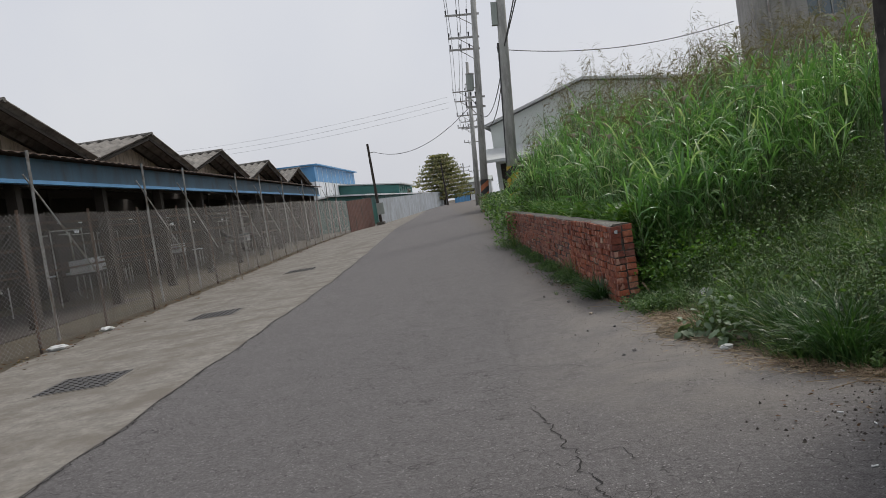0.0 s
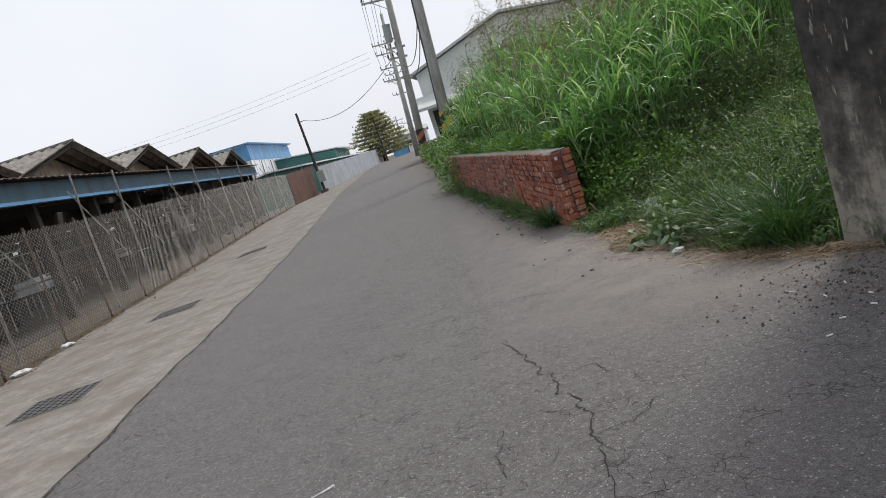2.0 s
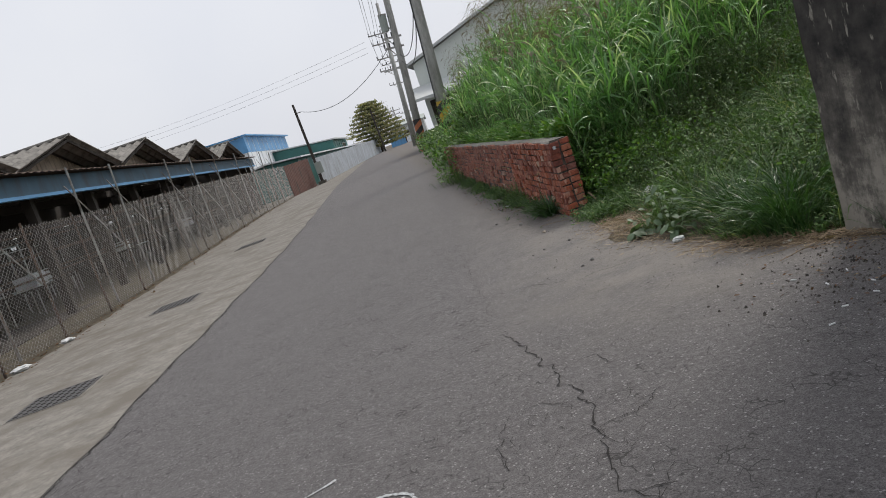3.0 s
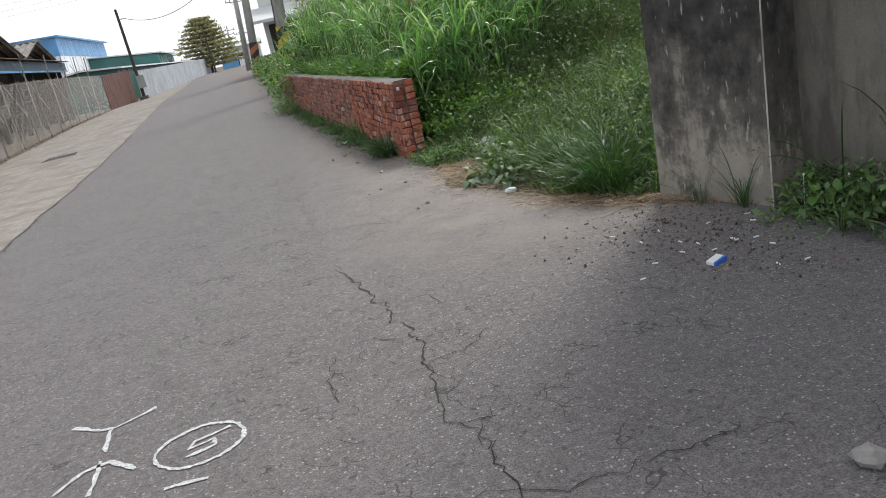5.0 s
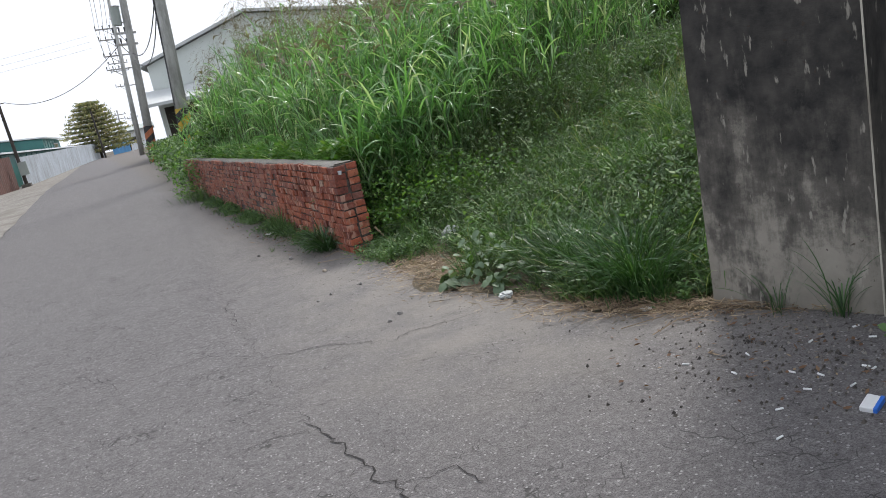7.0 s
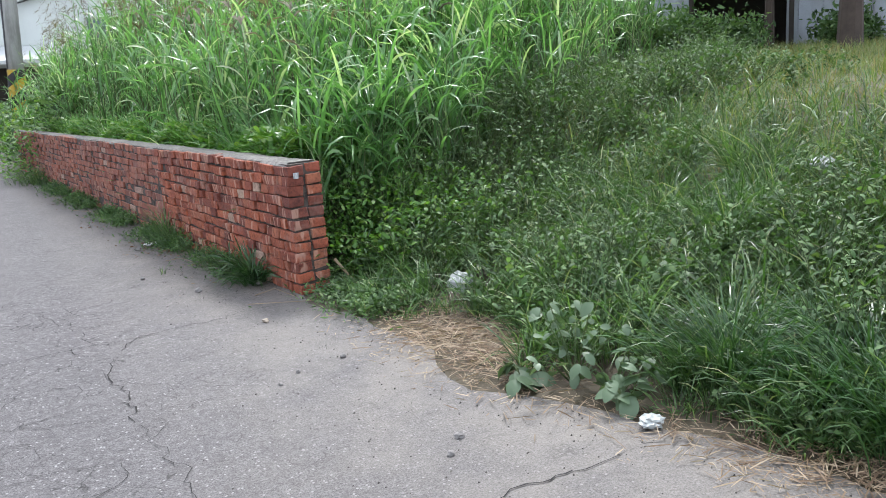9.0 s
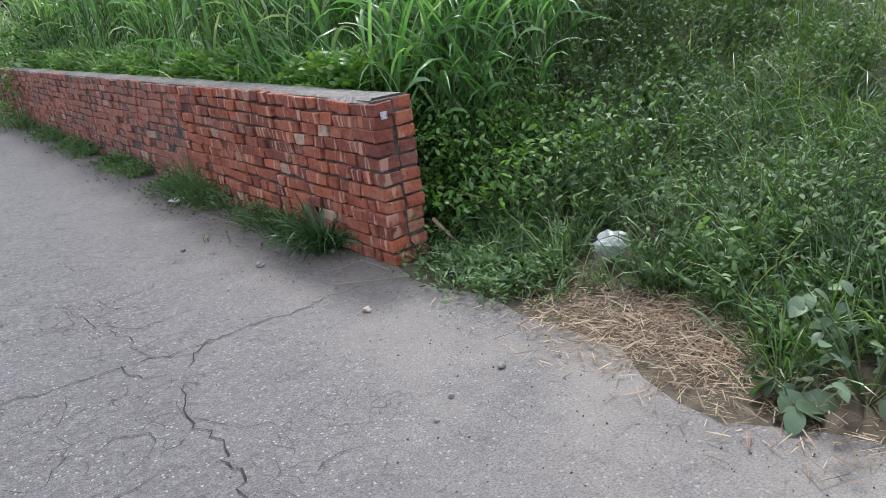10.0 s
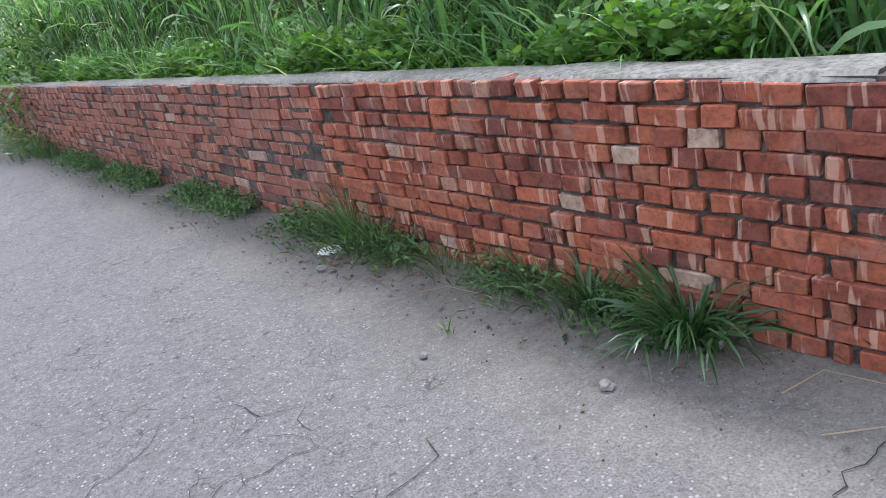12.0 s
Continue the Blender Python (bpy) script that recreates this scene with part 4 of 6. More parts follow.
def barn(name, label, a, b, depth, eave, peak, mat, roofmat, m_band=None, openings=()):
    """A metal building: front from a to b in plan, going back by depth to the left of that way."""
    a, b = Vector(a), Vector(b)
    L = (b - a).length
    t = thing(name, label, "building", Matrix.Translation((a.x, a.y, 0)) @ Matrix.Rotation(math.atan2(b.y - a.y, b.x - a.x), 4, "Z"))
    part("wall", MB().box(0, 0, -0.3, L, 0.2, eave), mat, t)
    part("back_wall", MB().box(0, depth - 0.2, -0.3, L, depth, eave), mat, t)
    for x in (0.0, L - 0.2):
        part("end_wall", MB().add([(x, 0.2, -0.3), (x, depth - 0.2, -0.3), (x, depth - 0.2, eave), (x, depth / 2, peak - 0.05), (x, 0.2, eave), (x + 0.2, 0.2, -0.3), (x + 0.2, depth - 0.2, -0.3), (x + 0.2, depth - 0.2, eave), (x + 0.2, depth / 2, peak - 0.05), (x + 0.2, 0.2, eave)],
                                  [(4, 3, 2, 1, 0), (5, 6, 7, 8, 9), (0, 1, 6, 5), (1, 2, 7, 6), (2, 3, 8, 7), (3, 4, 9, 8), (4, 0, 5, 9)]), mat, t)
    for s in (0, 1):
        y0 = -0.4 if s == 0 else depth + 0.4
        part("roof", MB().add([(-0.4, y0, eave), (L + 0.4, y0, eave), (L + 0.4, depth / 2, peak), (-0.4, depth / 2, peak), (-0.4, y0, eave + 0.12), (L + 0.4, y0, eave + 0.12), (L + 0.4, depth / 2, peak + 0.12), (-0.4, depth / 2, peak + 0.12)],
                              [(0, 1, 2, 3), (7, 6, 5, 4), (0, 4, 5, 1), (1, 5, 6, 2), (2, 6, 7, 3), (3, 7, 4, 0)]), roofmat, t)
    if m_band:
        part("band", MB().box(-0.03, -0.03, eave - 1.5, L + 0.03, 0.0, eave - 0.05).box(-0.03, 0, eave - 1.5, 0.0, depth, eave - 0.05), m_band, t)
    for x in np.arange(1.2, L - 0.5, 2.4):
        part("rib", MB().box(x, -0.05, 0, x + 0.06, -0.004, eave - 0.1), mat, t)
    for x0, z0, x1, z1, m in openings:
        win = part("window", MB().box(x0, -0.06, z0, x1, -0.031, z1), m, t)
        part("frame", MB().box(x0 - 0.08, -0.08, z0 - 0.08, x0, 0, z1 + 0.08).box(x1, -0.08, z0 - 0.08, x1 + 0.08, 0, z1 + 0.08).box(x0, -0.08, z1, x1, 0, z1 + 0.08), M_GALV, win)
    return t



barn("blue_warehouse", "white warehouse with a blue upper band", (-16.6, 72), (-17.4, 96), 28, 6.5, 7.0, M_WHITE, M_BLUE2, M_BLUE2)
barn("green_barn", "low dark green barn with a pale roof", (-10.5, 84), (-10.9, 100), 16, 3.9, 4.9, M_TEAL, M_LITEB, None, [(9, 2.2, 13, 3.4, M_GLASS)])
barn("lean_to", "long low teal shed with a white roof edge", (-10.6, 61), (-9.6, 118), 5, 2.75, 3.05, M_TEAL, M_WHITE)
barn("far_warehouse", "grey warehouse beyond the lane's end", (-8.5, 158), (-1.5, 158), 20, 4.2, 5.2, M_LITEB, M_GREYB, None, [(2.2, 0.8, 4.2, 3.0, M_DARK)])


def right_shed():
    """Grey-green gabled factory: its end wall looks down the lane."""
    t = thing("factory_building", "grey-green gabled factory with a lean-to porch", "building", pose(0.35, 42.5, 0, 0, 0, -6))
    w, d, z0 = 15.0, 26.0, 0.2
    part("wall", MB().add([(0, 0, z0), (w, 0, z0), (w, 0, 5.1), (5.2, 0, 6.6), (0, 0, 5.0), (0, 0.2, z0), (w, 0.2, z0), (w, 0.2, 5.1), (5.2, 0.2, 6.6), (0, 0.2, 5.0)],
                          [(4, 3, 2, 1, 0), (5, 6, 7, 8, 9), (0, 1, 6, 5), (1, 2, 7, 6), (2, 3, 8, 7), (3, 4, 9, 8), (4, 0, 5, 9)]), M_FACT, t)
    part("side_wall", MB().box(0, 0.2, z0, 0.2, d, 5.0).box(w - 0.2, 0.2, z0, w, d, 5.1), M_GREYB, t)
    for (xa, za, xb, zb) in ((-0.35, 4.95, 5.2, 6.65), (5.2, 6.65, w + 0.4, 5.05)):
        part("roof", MB().add([(xa, -0.35, za), (xb, -0.35, zb), (xb, d, zb), (xa, d, za), (xa, -0.35, za + 0.14), (xb, -0.35, zb + 0.14), (xb, d, zb + 0.14), (xa, d, za + 0.14)],
                              [(3, 2, 1, 0), (4, 5, 6, 7), (0, 1, 5, 4), (1, 2, 6, 5), (2, 3, 7, 6), (3, 0, 4, 7)]), M_LITEB, t)
    part("porch_roof", MB().add([(-0.5, -0.1, 3.65), (3.5, -0.1, 3.65), (3.5, -2.6, 2.95), (-0.5, -2.6, 2.95), (-0.5, -0.1, 3.8), (3.5, -0.1, 3.8), (3.5, -2.6, 3.1), (-0.5, -2.6, 3.1)],
                                [(0, 1, 2, 3), (7, 6, 5, 4), (0, 4, 5, 1), (1, 5, 6, 2), (2, 6, 7, 3), (3, 7, 4, 0)]), M_LITEB, t)
    part("porch_post", MB().box(-0.45, -2.5, z0, -0.35, -2.4, 3.0), M_GALV, t)
    # wall is not cut: a near-black sheet paints the opening's shade
    part("doorway", MB().box(0.25, -0.04, z0, 3.2, -0.004, 2.9), M_DARK, t, "near-black panel painted for the shaded doorway under the porch")
    for x in np.arange(0.6, w, 1.2):
        part("rib", MB().box(x, -0.045, 3.85, x + 0.05, -0.004, 4.9), M_FACT, t)
    win = part("window", MB().box(4.4, -0.03, 3.9, 5.6, -0.004, 4.8), M_GLASS, t)
    part("frame", MB().box(4.32, -0.06, 3.82, 5.68, -0.004, 3.9).box(4.32, -0.06, 4.8, 5.68, -0.004, 4.88).box(4.97, -0.06, 3.9, 5.03, -0.031, 4.8), M_GALV, win)
    return t


copy_thing(right_shed(), pose(10.6, 44.5, 0, 0, 0, -6))


def flat_block():
    t = thing("concrete_house", "bare grey concrete house with barred windows", "building", pose(10.2, 28.2, 0.8, 0, 0, -14))
    w, d, h = 11.0, 9.0, 8.2
    wins = [(1.7, 4.9, 3.0, 6.0), (4.0, 4.6, 6.4, 6.9), (7.6, 4.6, 9.6, 6.6)]
    xs = [0, 1.7, 3.0, 4.0, 6.4, 7.6, 9.6, w]
    mb = MB().box(0, 0, -0.8, w, 0.22, 4.6).box(0, 0, 6.9, w, 0.22, h)
    for a, b in ((0, 1.7), (3.0, 4.0), (6.4, 7.6), (9.6, w)):
        mb.box(a, 0, 4.6, b, 0.22, 6.9)
    mb.box(1.7, 0, 4.6, 3.0, 0.22, 4.9).box(1.7, 0, 6.0, 3.0, 0.22, 6.9).box(7.6, 0, 6.6, 9.6, 0.22, 6.9)
    part("front_wall", mb, M_HOUSE, t)
    part("side_wall", MB().box(0, 0.22, -0.8, 0.22, d, h).box(w - 0.22, 0.22, -0.8, w, d, h).box(0.22, d - 0.22, -0.8, w - 0.22, d, h), M_HOUSE, t)
    part("roof_slab", MB().box(-0.2, -0.25, h, w + 0.2, d + 0.2, h + 0.25), M_HOUSE, t)
    for x0, z0, x1, z1 in wins:
        fr = MB().box(x0, 0.06, z0, x0 + 0.06, 0.12, z1).box(x1 - 0.06, 0.06, z0, x1, 0.12, z1).box(x0, 0.06, z0, x1, 0.12, z0 + 0.06).box(x0, 0.06, z1 - 0.06, x1, 0.12, z1)
        win = part("window", fr, M_GALV, t)
        part("pane", MB().box(x0 + 0.06, 0.13, z0 + 0.06, x1 - 0.06, 0.145, z1 - 0.06), M_GLASS, win)
        for i in range(1, int((x1 - x0) / 0.4)):
            part("bar", MB().box(x0 + 0.4 * i, 0.02, z0, x0 + 0.4 * i + 0.04, 0.05, z1), M_GALV, win)
    part("downpipe", MB().tube([(0.5, -0.06, -0.6), (0.5, -0.06, h)], 0.05, n=8), M_GALV, t)


flat_block()


def back_shed():
    """Dark corrugated shed across the field, with an open bay."""
    t = thing("field_shed", "dim corrugated shed with an open bay across the field", "shed", pose(11.5, 20.1, 1.15, 0, 0, -50))
    r = random.Random(9)
    for x in np.arange(0, 22, 1.0):
        if 5.0 <= x < 7.0:
            continue
        mb = MB()
        for i in range(4):
            mb.box(x + 0.25 * i, -0.03 * (i % 2), 0.0, x + 0.25 * i + 0.246, 0.04, 2.6 + r.uniform(-0.05, 0.05))
        part("wall_sheet", mb, M_SHEET if r.random() < 0.6 else M_GREYB, t)
    part("back", MB().box(0, 5, 0, 22, 5.1, 3.2), M_DARK, t)
    part("roof", MB().add([(-0.5, -0.9, 2.55), (22.5, -0.9, 2.55), (22.5, 5.5, 4.0), (-0.5, 5.5, 4.0), (-0.5, -0.9, 2.65), (22.5, -0.9, 2.65), (22.5, 5.5, 4.1), (-0.5, 5.5, 4.1)],
                          [(0, 1, 2, 3), (7, 6, 5, 4), (0, 4, 5, 1), (1, 5, 6, 2), (2, 6, 7, 3), (3, 7, 4, 0)]), M_ROOF, t)
    part("low_wall", MB().box(7.2, -1.6, -0.5, 22, -1.45, 0.2), M_GATE, t, "low red-brown wall")
    for x in (4.9, 7.05):
        part("post", MB().box(x, -0.12, 0, x + 0.1, -0.02, 3.2), M_DARK, t)


back_shed()


# ---- trees ----
def leaf_cloud(centres, n, size, r, flat=0.45):
    """Small four-cornered leaves scattered about clump centres."""
    cs = np.array(centres, float)
    k = r.integers(0, len(cs), n)
    p = cs[k, :3] + r.normal(0, 1, (n, 3)) * cs[k, 3:4] * np.array([1, 1, flat])
    a, b = r.normal(0, 1, (n, 3)), r.normal(0, 1, (n, 3))
    a /= np.linalg.norm(a, axis=1, keepdims=True)
    b -= (a * b).sum(1, keepdims=True) * a
    b /= np.linalg.norm(b, axis=1, keepdims=True)
    s = size * r.uniform(0.6, 1.3, (n, 1))
    V = np.stack([p - a * s, p + b * s * 0.4, p + a * s, p - b * s * 0.4], 1)
    return V.reshape(-1, 3), np.arange(4 * n).reshape(-1, 4)


def tiered_tree(x, y, h, w, seed):
    r = np.random.default_rng(seed)
    z = float(land(x, y))
    t = thing("tree", "broad tiered evergreen with browning outer boughs", "tree", pose(x, y, z))
    part("trunk", MB().tube([(0, 0, -0.1), (0.05, 0, h * 0.4), (0, 0.05, h * 0.93)], 0.2, 0.04, n=8), M_BARK, t)
    limbs, cs = MB(), []
    for i in range(12):
        f = i / 11
        zz = h * (0.14 + 0.82 * f)
        reach = w * (1.0 - 0.66 * f * f - 0.1 * f) * (0.85 + 0.3 * r.random())
        for a in np.arange(0, 6.28, 0.62) + r.random() * 0.6:
            q = reach * r.uniform(0.7, 1.05)
            limbs.tube([(0, 0, zz - 0.2), (q * 0.6 * math.cos(a), q * 0.6 * math.sin(a), zz), (q * math.cos(a), q * math.sin(a), zz + 0.12)], 0.035, 0.01, n=4)
            for s in (0.35, 0.65, 0.95):
                cs.append((q * s * math.cos(a), q * s * math.sin(a), zz + 0.12 * s, 0.34))
    part("limbs", limbs, M_BARK, t)
    part("crown", quads("crown", *leaf_cloud(cs, 19000, 0.17, r, 0.3), M_CONIFER, False), M_CONIFER, t)


tiered_tree(-7.8, 112, 7.2, 4.3, 4)


def field_tree(x, y, h, rad, seed):
    r = np.random.default_rng(seed)
    z = float(land(x, y))
    t = thing("tree", "dark-trunked field tree with a climbing vine", "tree", pose(x, y, z))
    part("trunk", MB().tube([(0, 0, -0.15), (0.0, 0, 0.12), (0.03, 0.02, 0.9), (-0.03, 0.04, h * 0.55), (0.02, 0, h * 0.75)], rad * 1.25, rad * 0.6, n=10), M_BARK, t)
    limbs, cs = MB(), []
    for a in np.arange(0, 6.28, 0.7):
        q = r.uniform(1.2, 2.1)
        end = (q * math.cos(a), q * math.sin(a), h * r.uniform(0.85, 1.15))
        limbs.tube([(0, 0, h * 0.55), (end[0] * 0.5, end[1] * 0.5, h * 0.78), end], rad * 0.45, 0.02, n=5)
        for s in (0.6, 0.85, 1.1):
            cs.append((end[0] * s, end[1] * s, h * (0.6 + 0.45 * s) + r.normal(0, 0.2), 0.55))
    part("limbs", limbs, M_BARK, t)
    part("crown", quads("crown", *leaf_cloud(cs, 7000, 0.1, r), M_WEED, False), M_WEED, t)


def shrub(x, y, h, w, seed):
    r = np.random.default_rng(seed)
    t = thing("shrub", "dark leafy shrub at the far side of the field", "shrub", pose(x, y, float(land(x, y))), "shrubs across the field")
    st, cs = MB(), []
    for a in np.arange(0, 6.28, 0.5):
        l = r.uniform(0.2, 0.9)
        e = (w * math.sin(l) * math.cos(a), w * math.sin(l) * math.sin(a), h * r.uniform(0.6, 1.0))
        st.tube([(0, 0, -0.05), (e[0] * 0.6, e[1] * 0.6, e[2] * 0.6), e], 0.02, 0.006, n=4)
        cs += [(e[0] * s, e[1] * s, e[2] * s, 0.2) for s in (0.4, 0.7, 0.95, 1.05)]
    part("stems", st, M_BARK, t)
    part("leaves", quads("leaves", *leaf_cloud(cs, 2600, 0.07, r, 0.9), M_WEED, False), M_WEED, t)


for k, (x, y, h, w) in enumerate(((10.8, 14.9, 0.9, 1.0), (11.9, 14.2, 0.7, 0.9), (9.7, 15.7, 1.2, 1.2), (13.2, 13.8, 0.5, 0.7), (15.4, 12.9, 0.5, 0.6))):
    shrub(x, y, h, w, 60 + k)
field_tree(12.65, 11.0, 4.6, 0.19, 5)
field_tree(14.6, 14.1, 4.8, 0.1, 6)
field_tree(15.9, 12.2, 4.8, 0.13, 8)


# ---- utility poles and cables ----
def lean_m(x, y, z, right, back=0.0):
    return Matrix.Translation((x, y, z)) @ Euler((radians(-back), radians(right), 0)).to_matrix().to_4x4()


def insulator(p, t, h=0.22):
    x, y, z = p
    return part("insulator", MB().tube([(x, y, z), (x, y, z + h * 0.3), (x, y, z + h * 0.35), (x, y, z + h)], 0.03, 0.05, n=6), M_CABLE, t)


def power_pole(x, y, z, h, lean, r0, arms, transformer=None, bands=0.0, label="grey concrete power pole with crossarms"):
    t = thing("utility_pole", label, "utility pole", lean_m(x, y, z, lean), "power poles along the lane")
    part("shaft", MB().tube([(0, 0, -0.2), (0, 0, h * 0.5), (0, 0, h)], r0, r0 * 0.62, n=14), M_POLE, t, "", True)
    if bands:
        part("warning_sleeve", MB().tube([(0, 0, 0.02), (0, 0, bands)], r0 + 0.012, r0 + 0.008, n=14), M_STRIPE, t, "rust-red and black slanting warning bands")
    for zz, left, right in arms:
        arm = part("crossarm", MB().box(-left, -0.06, zz - 0.05, right, 0.0, zz + 0.05).tube([(-left * 0.65, -0.03, zz - 0.02), (-0.05, -0.03, zz - 0.55)], 0.02, n=5), M_GALV, t, "galvanised crossarm")
        for s in (0.97, 0.6, 0.25):
            insulator((-left * s, -0.03, zz + 0.05), arm)
        if right > 0.3:
            insulator((right * 0.9, -0.03, zz + 0.05), arm)
    if transformer:
        tr = part("transformer", MB().tube([(-0.42, -0.05, transformer), (-0.42, -0.05, transformer + 0.8)], 0.2, n=12), M_GREYB, t, "grey can transformer")
        part("lid", MB().tube([(-0.42, -0.05, transformer + 0.8), (-0.42, -0.05, transformer + 0.86)], 0.22, n=12), M_GALV, tr)
        part("bracket", MB().box(-0.45, -0.03, transformer + 0.1, -0.1, 0.03, transformer + 0.16).box(-0.7, -0.03, transformer + 0.3, -0.6, 0.03, transformer + 0.34), M_GALV, tr)
    return t


power_pole(-0.5, 40.0, 0.42, 13.0, 4.9, 0.21, [(10.2, 1.5, 0.25), (9.05, 1.4, 0.2), (8.45, 1.35, 0.2), (6.0, 0.7, 0.3), (5.5, 0.7, 0.3)], 6.35, 1.75, "concrete power pole with transformer and striped foot")
power_pole(-1.7, 66.0, 0.6, 12.0, 4.0, 0.2, [(9.6, 1.4, 0.3), (8.8, 1.3, 0.3), (7.6, 1.2, 0.9), (6.6, 1.2, 0.9)])
power_pole(-2.3, 92.0, 0.7, 11.5, 3.5, 0.2, [(9.4, 1.4, 0.5), (8.6, 1.3, 0.5), (7.0, 1.2, 0.9)])
power_pole(-5.4, 128.0, 0.7, 6.3, 2.0, 0.16, [(5.6, 1.1, 1.1), (5.0, 0.9, 0.9)])
power_pole(-4.2, 148.0, 0.7, 6.2, 2.0, 0.16, [(5.4, 1.1, 1.1)])


def near_pole():
    t = thing("utility_pole", "plain grey concrete pole with cables and a grey box", "utility pole", lean_m(0.8, 26.0, 0.35, 4.2), "power poles along the lane")
    part("shaft", MB().tube([(0, 0, -0.2), (0, 0, 4.8), (0, 0, 12)], 0.205, 0.13, n=16), M_POLE, t, "", True)
    part("meter_box", MB().box(-0.34, -0.12, 6.6, -0.14, 0.12, 7.35), M_GREYB, t)
    part("warning_sleeve", MB().tube([(0, 0, 0.2), (0, 0, 1.85)], 0.217, 0.213, n=16), M_YELLOW, t, "yellow and black slanting warning bands")
    part("clamp", MB().tube([(-0.17, 0, 5.7), (-0.19, 0, 5.85), (-0.17, 0, 6.0)], 0.05, n=6), M_CABLE, t)
    part("riser", MB().tube([(-0.19, -0.05, 0.3), (-0.185, -0.05, 2.8), (-0.18, -0.05, 5.85)], 0.025, n=6), M_CABLE, t, "black cable riser")


near_pole()


def leaning_post():
    t = thing("utility_pole", "old dark wooden pole leaning over a meter box", "utility pole", lean_m(-8.75, 57.2, 0.2, -1.2))
    part("shaft", MB().tube([(0, 0, -0.2), (0, 0, 6.2)], 0.12, 0.085, n=10), M_DARK, t)
    part("meter_box", MB().box(-0.1, -0.3, 0.9, 0.42, -0.1, 1.75), M_GREYB, t)
    part("foot_block", MB().box(-0.28, -0.28, -0.1, 0.28, 0.28, 0.35), M_WALLG, t)
    part("arm", MB().box(-0.05, -0.03, 5.5, 0.35, 0.03, 5.56), M_GALV, t)


leaning_post()
solo("dark_post", MB().tube([(-6.6, 100, 0.5), (-6.75, 100, 6.3)], 0.12, 0.09, n=8), M_DARK, "dark wooden post in front of the evergreen", "post")


def cable(a, b, sag, r=0.012):
    a, b = Vector(a), Vector(b)
    pts = [a.lerp(b, i / 18) - Vector((0, 0, sag * 4 * (i / 18) * (1 - i / 18))) for i in range(19)]
    solo("cable", MB().tube(pts, r, n=4, cap=False), M_CABLE, "thin black overhead cable", "cable", group="overhead cables")


for k, (dx, za) in enumerate(((-1.45, 10.75), (-0.9, 10.75), (-0.4, 10.75), (-1.35, 9.6), (-0.85, 9.6))):
    cable((-0.5 + 0.9 + dx, 40, za), (-1.7 + 0.75 + dx, 66, za - 0.45), 0.5)
    cable((-1.7 + 0.75 + dx, 66, za - 0.45), (-2.3 + 0.6 + dx, 92, za - 0.5), 0.5)
    cable((-0.5 + 0.9 + dx, 40, za), (2.2 + dx, -12, za + 0.3), 0.8)
for k, (ya, za, zb) in enumerate(((66, 6.7, 12.6), (66, 6.3, 12.0), (66, 5.8, 11.4))):
    cable((-2.85, 65, 9.85 - 0.45 * k), (-49.9, 96.6, 13.5 - 0.57 * k), 1.0, 0.008)
cable((-0.5, 40, 6.0), (-8.5, 57.2, 5.75), 1.0, 0.018)
cable((1.25, 26, 6.2), (-0.1, 40, 5.5), 0.9, 0.02)
cable((1.25, 26, 6.15), (-0.1, 40, 5.2), 1.2, 0.02)
cable((1.25, 26, 6.2), (3.2, -6, 9.6), 0.3, 0.02)
cable((1.3, 26, 6.3), (3.8, -6, 10.2), 0.3, 0.02)
cable((1.25, 26, 6.1), (9.6, 28.6, 6.2), 0.4, 0.015)



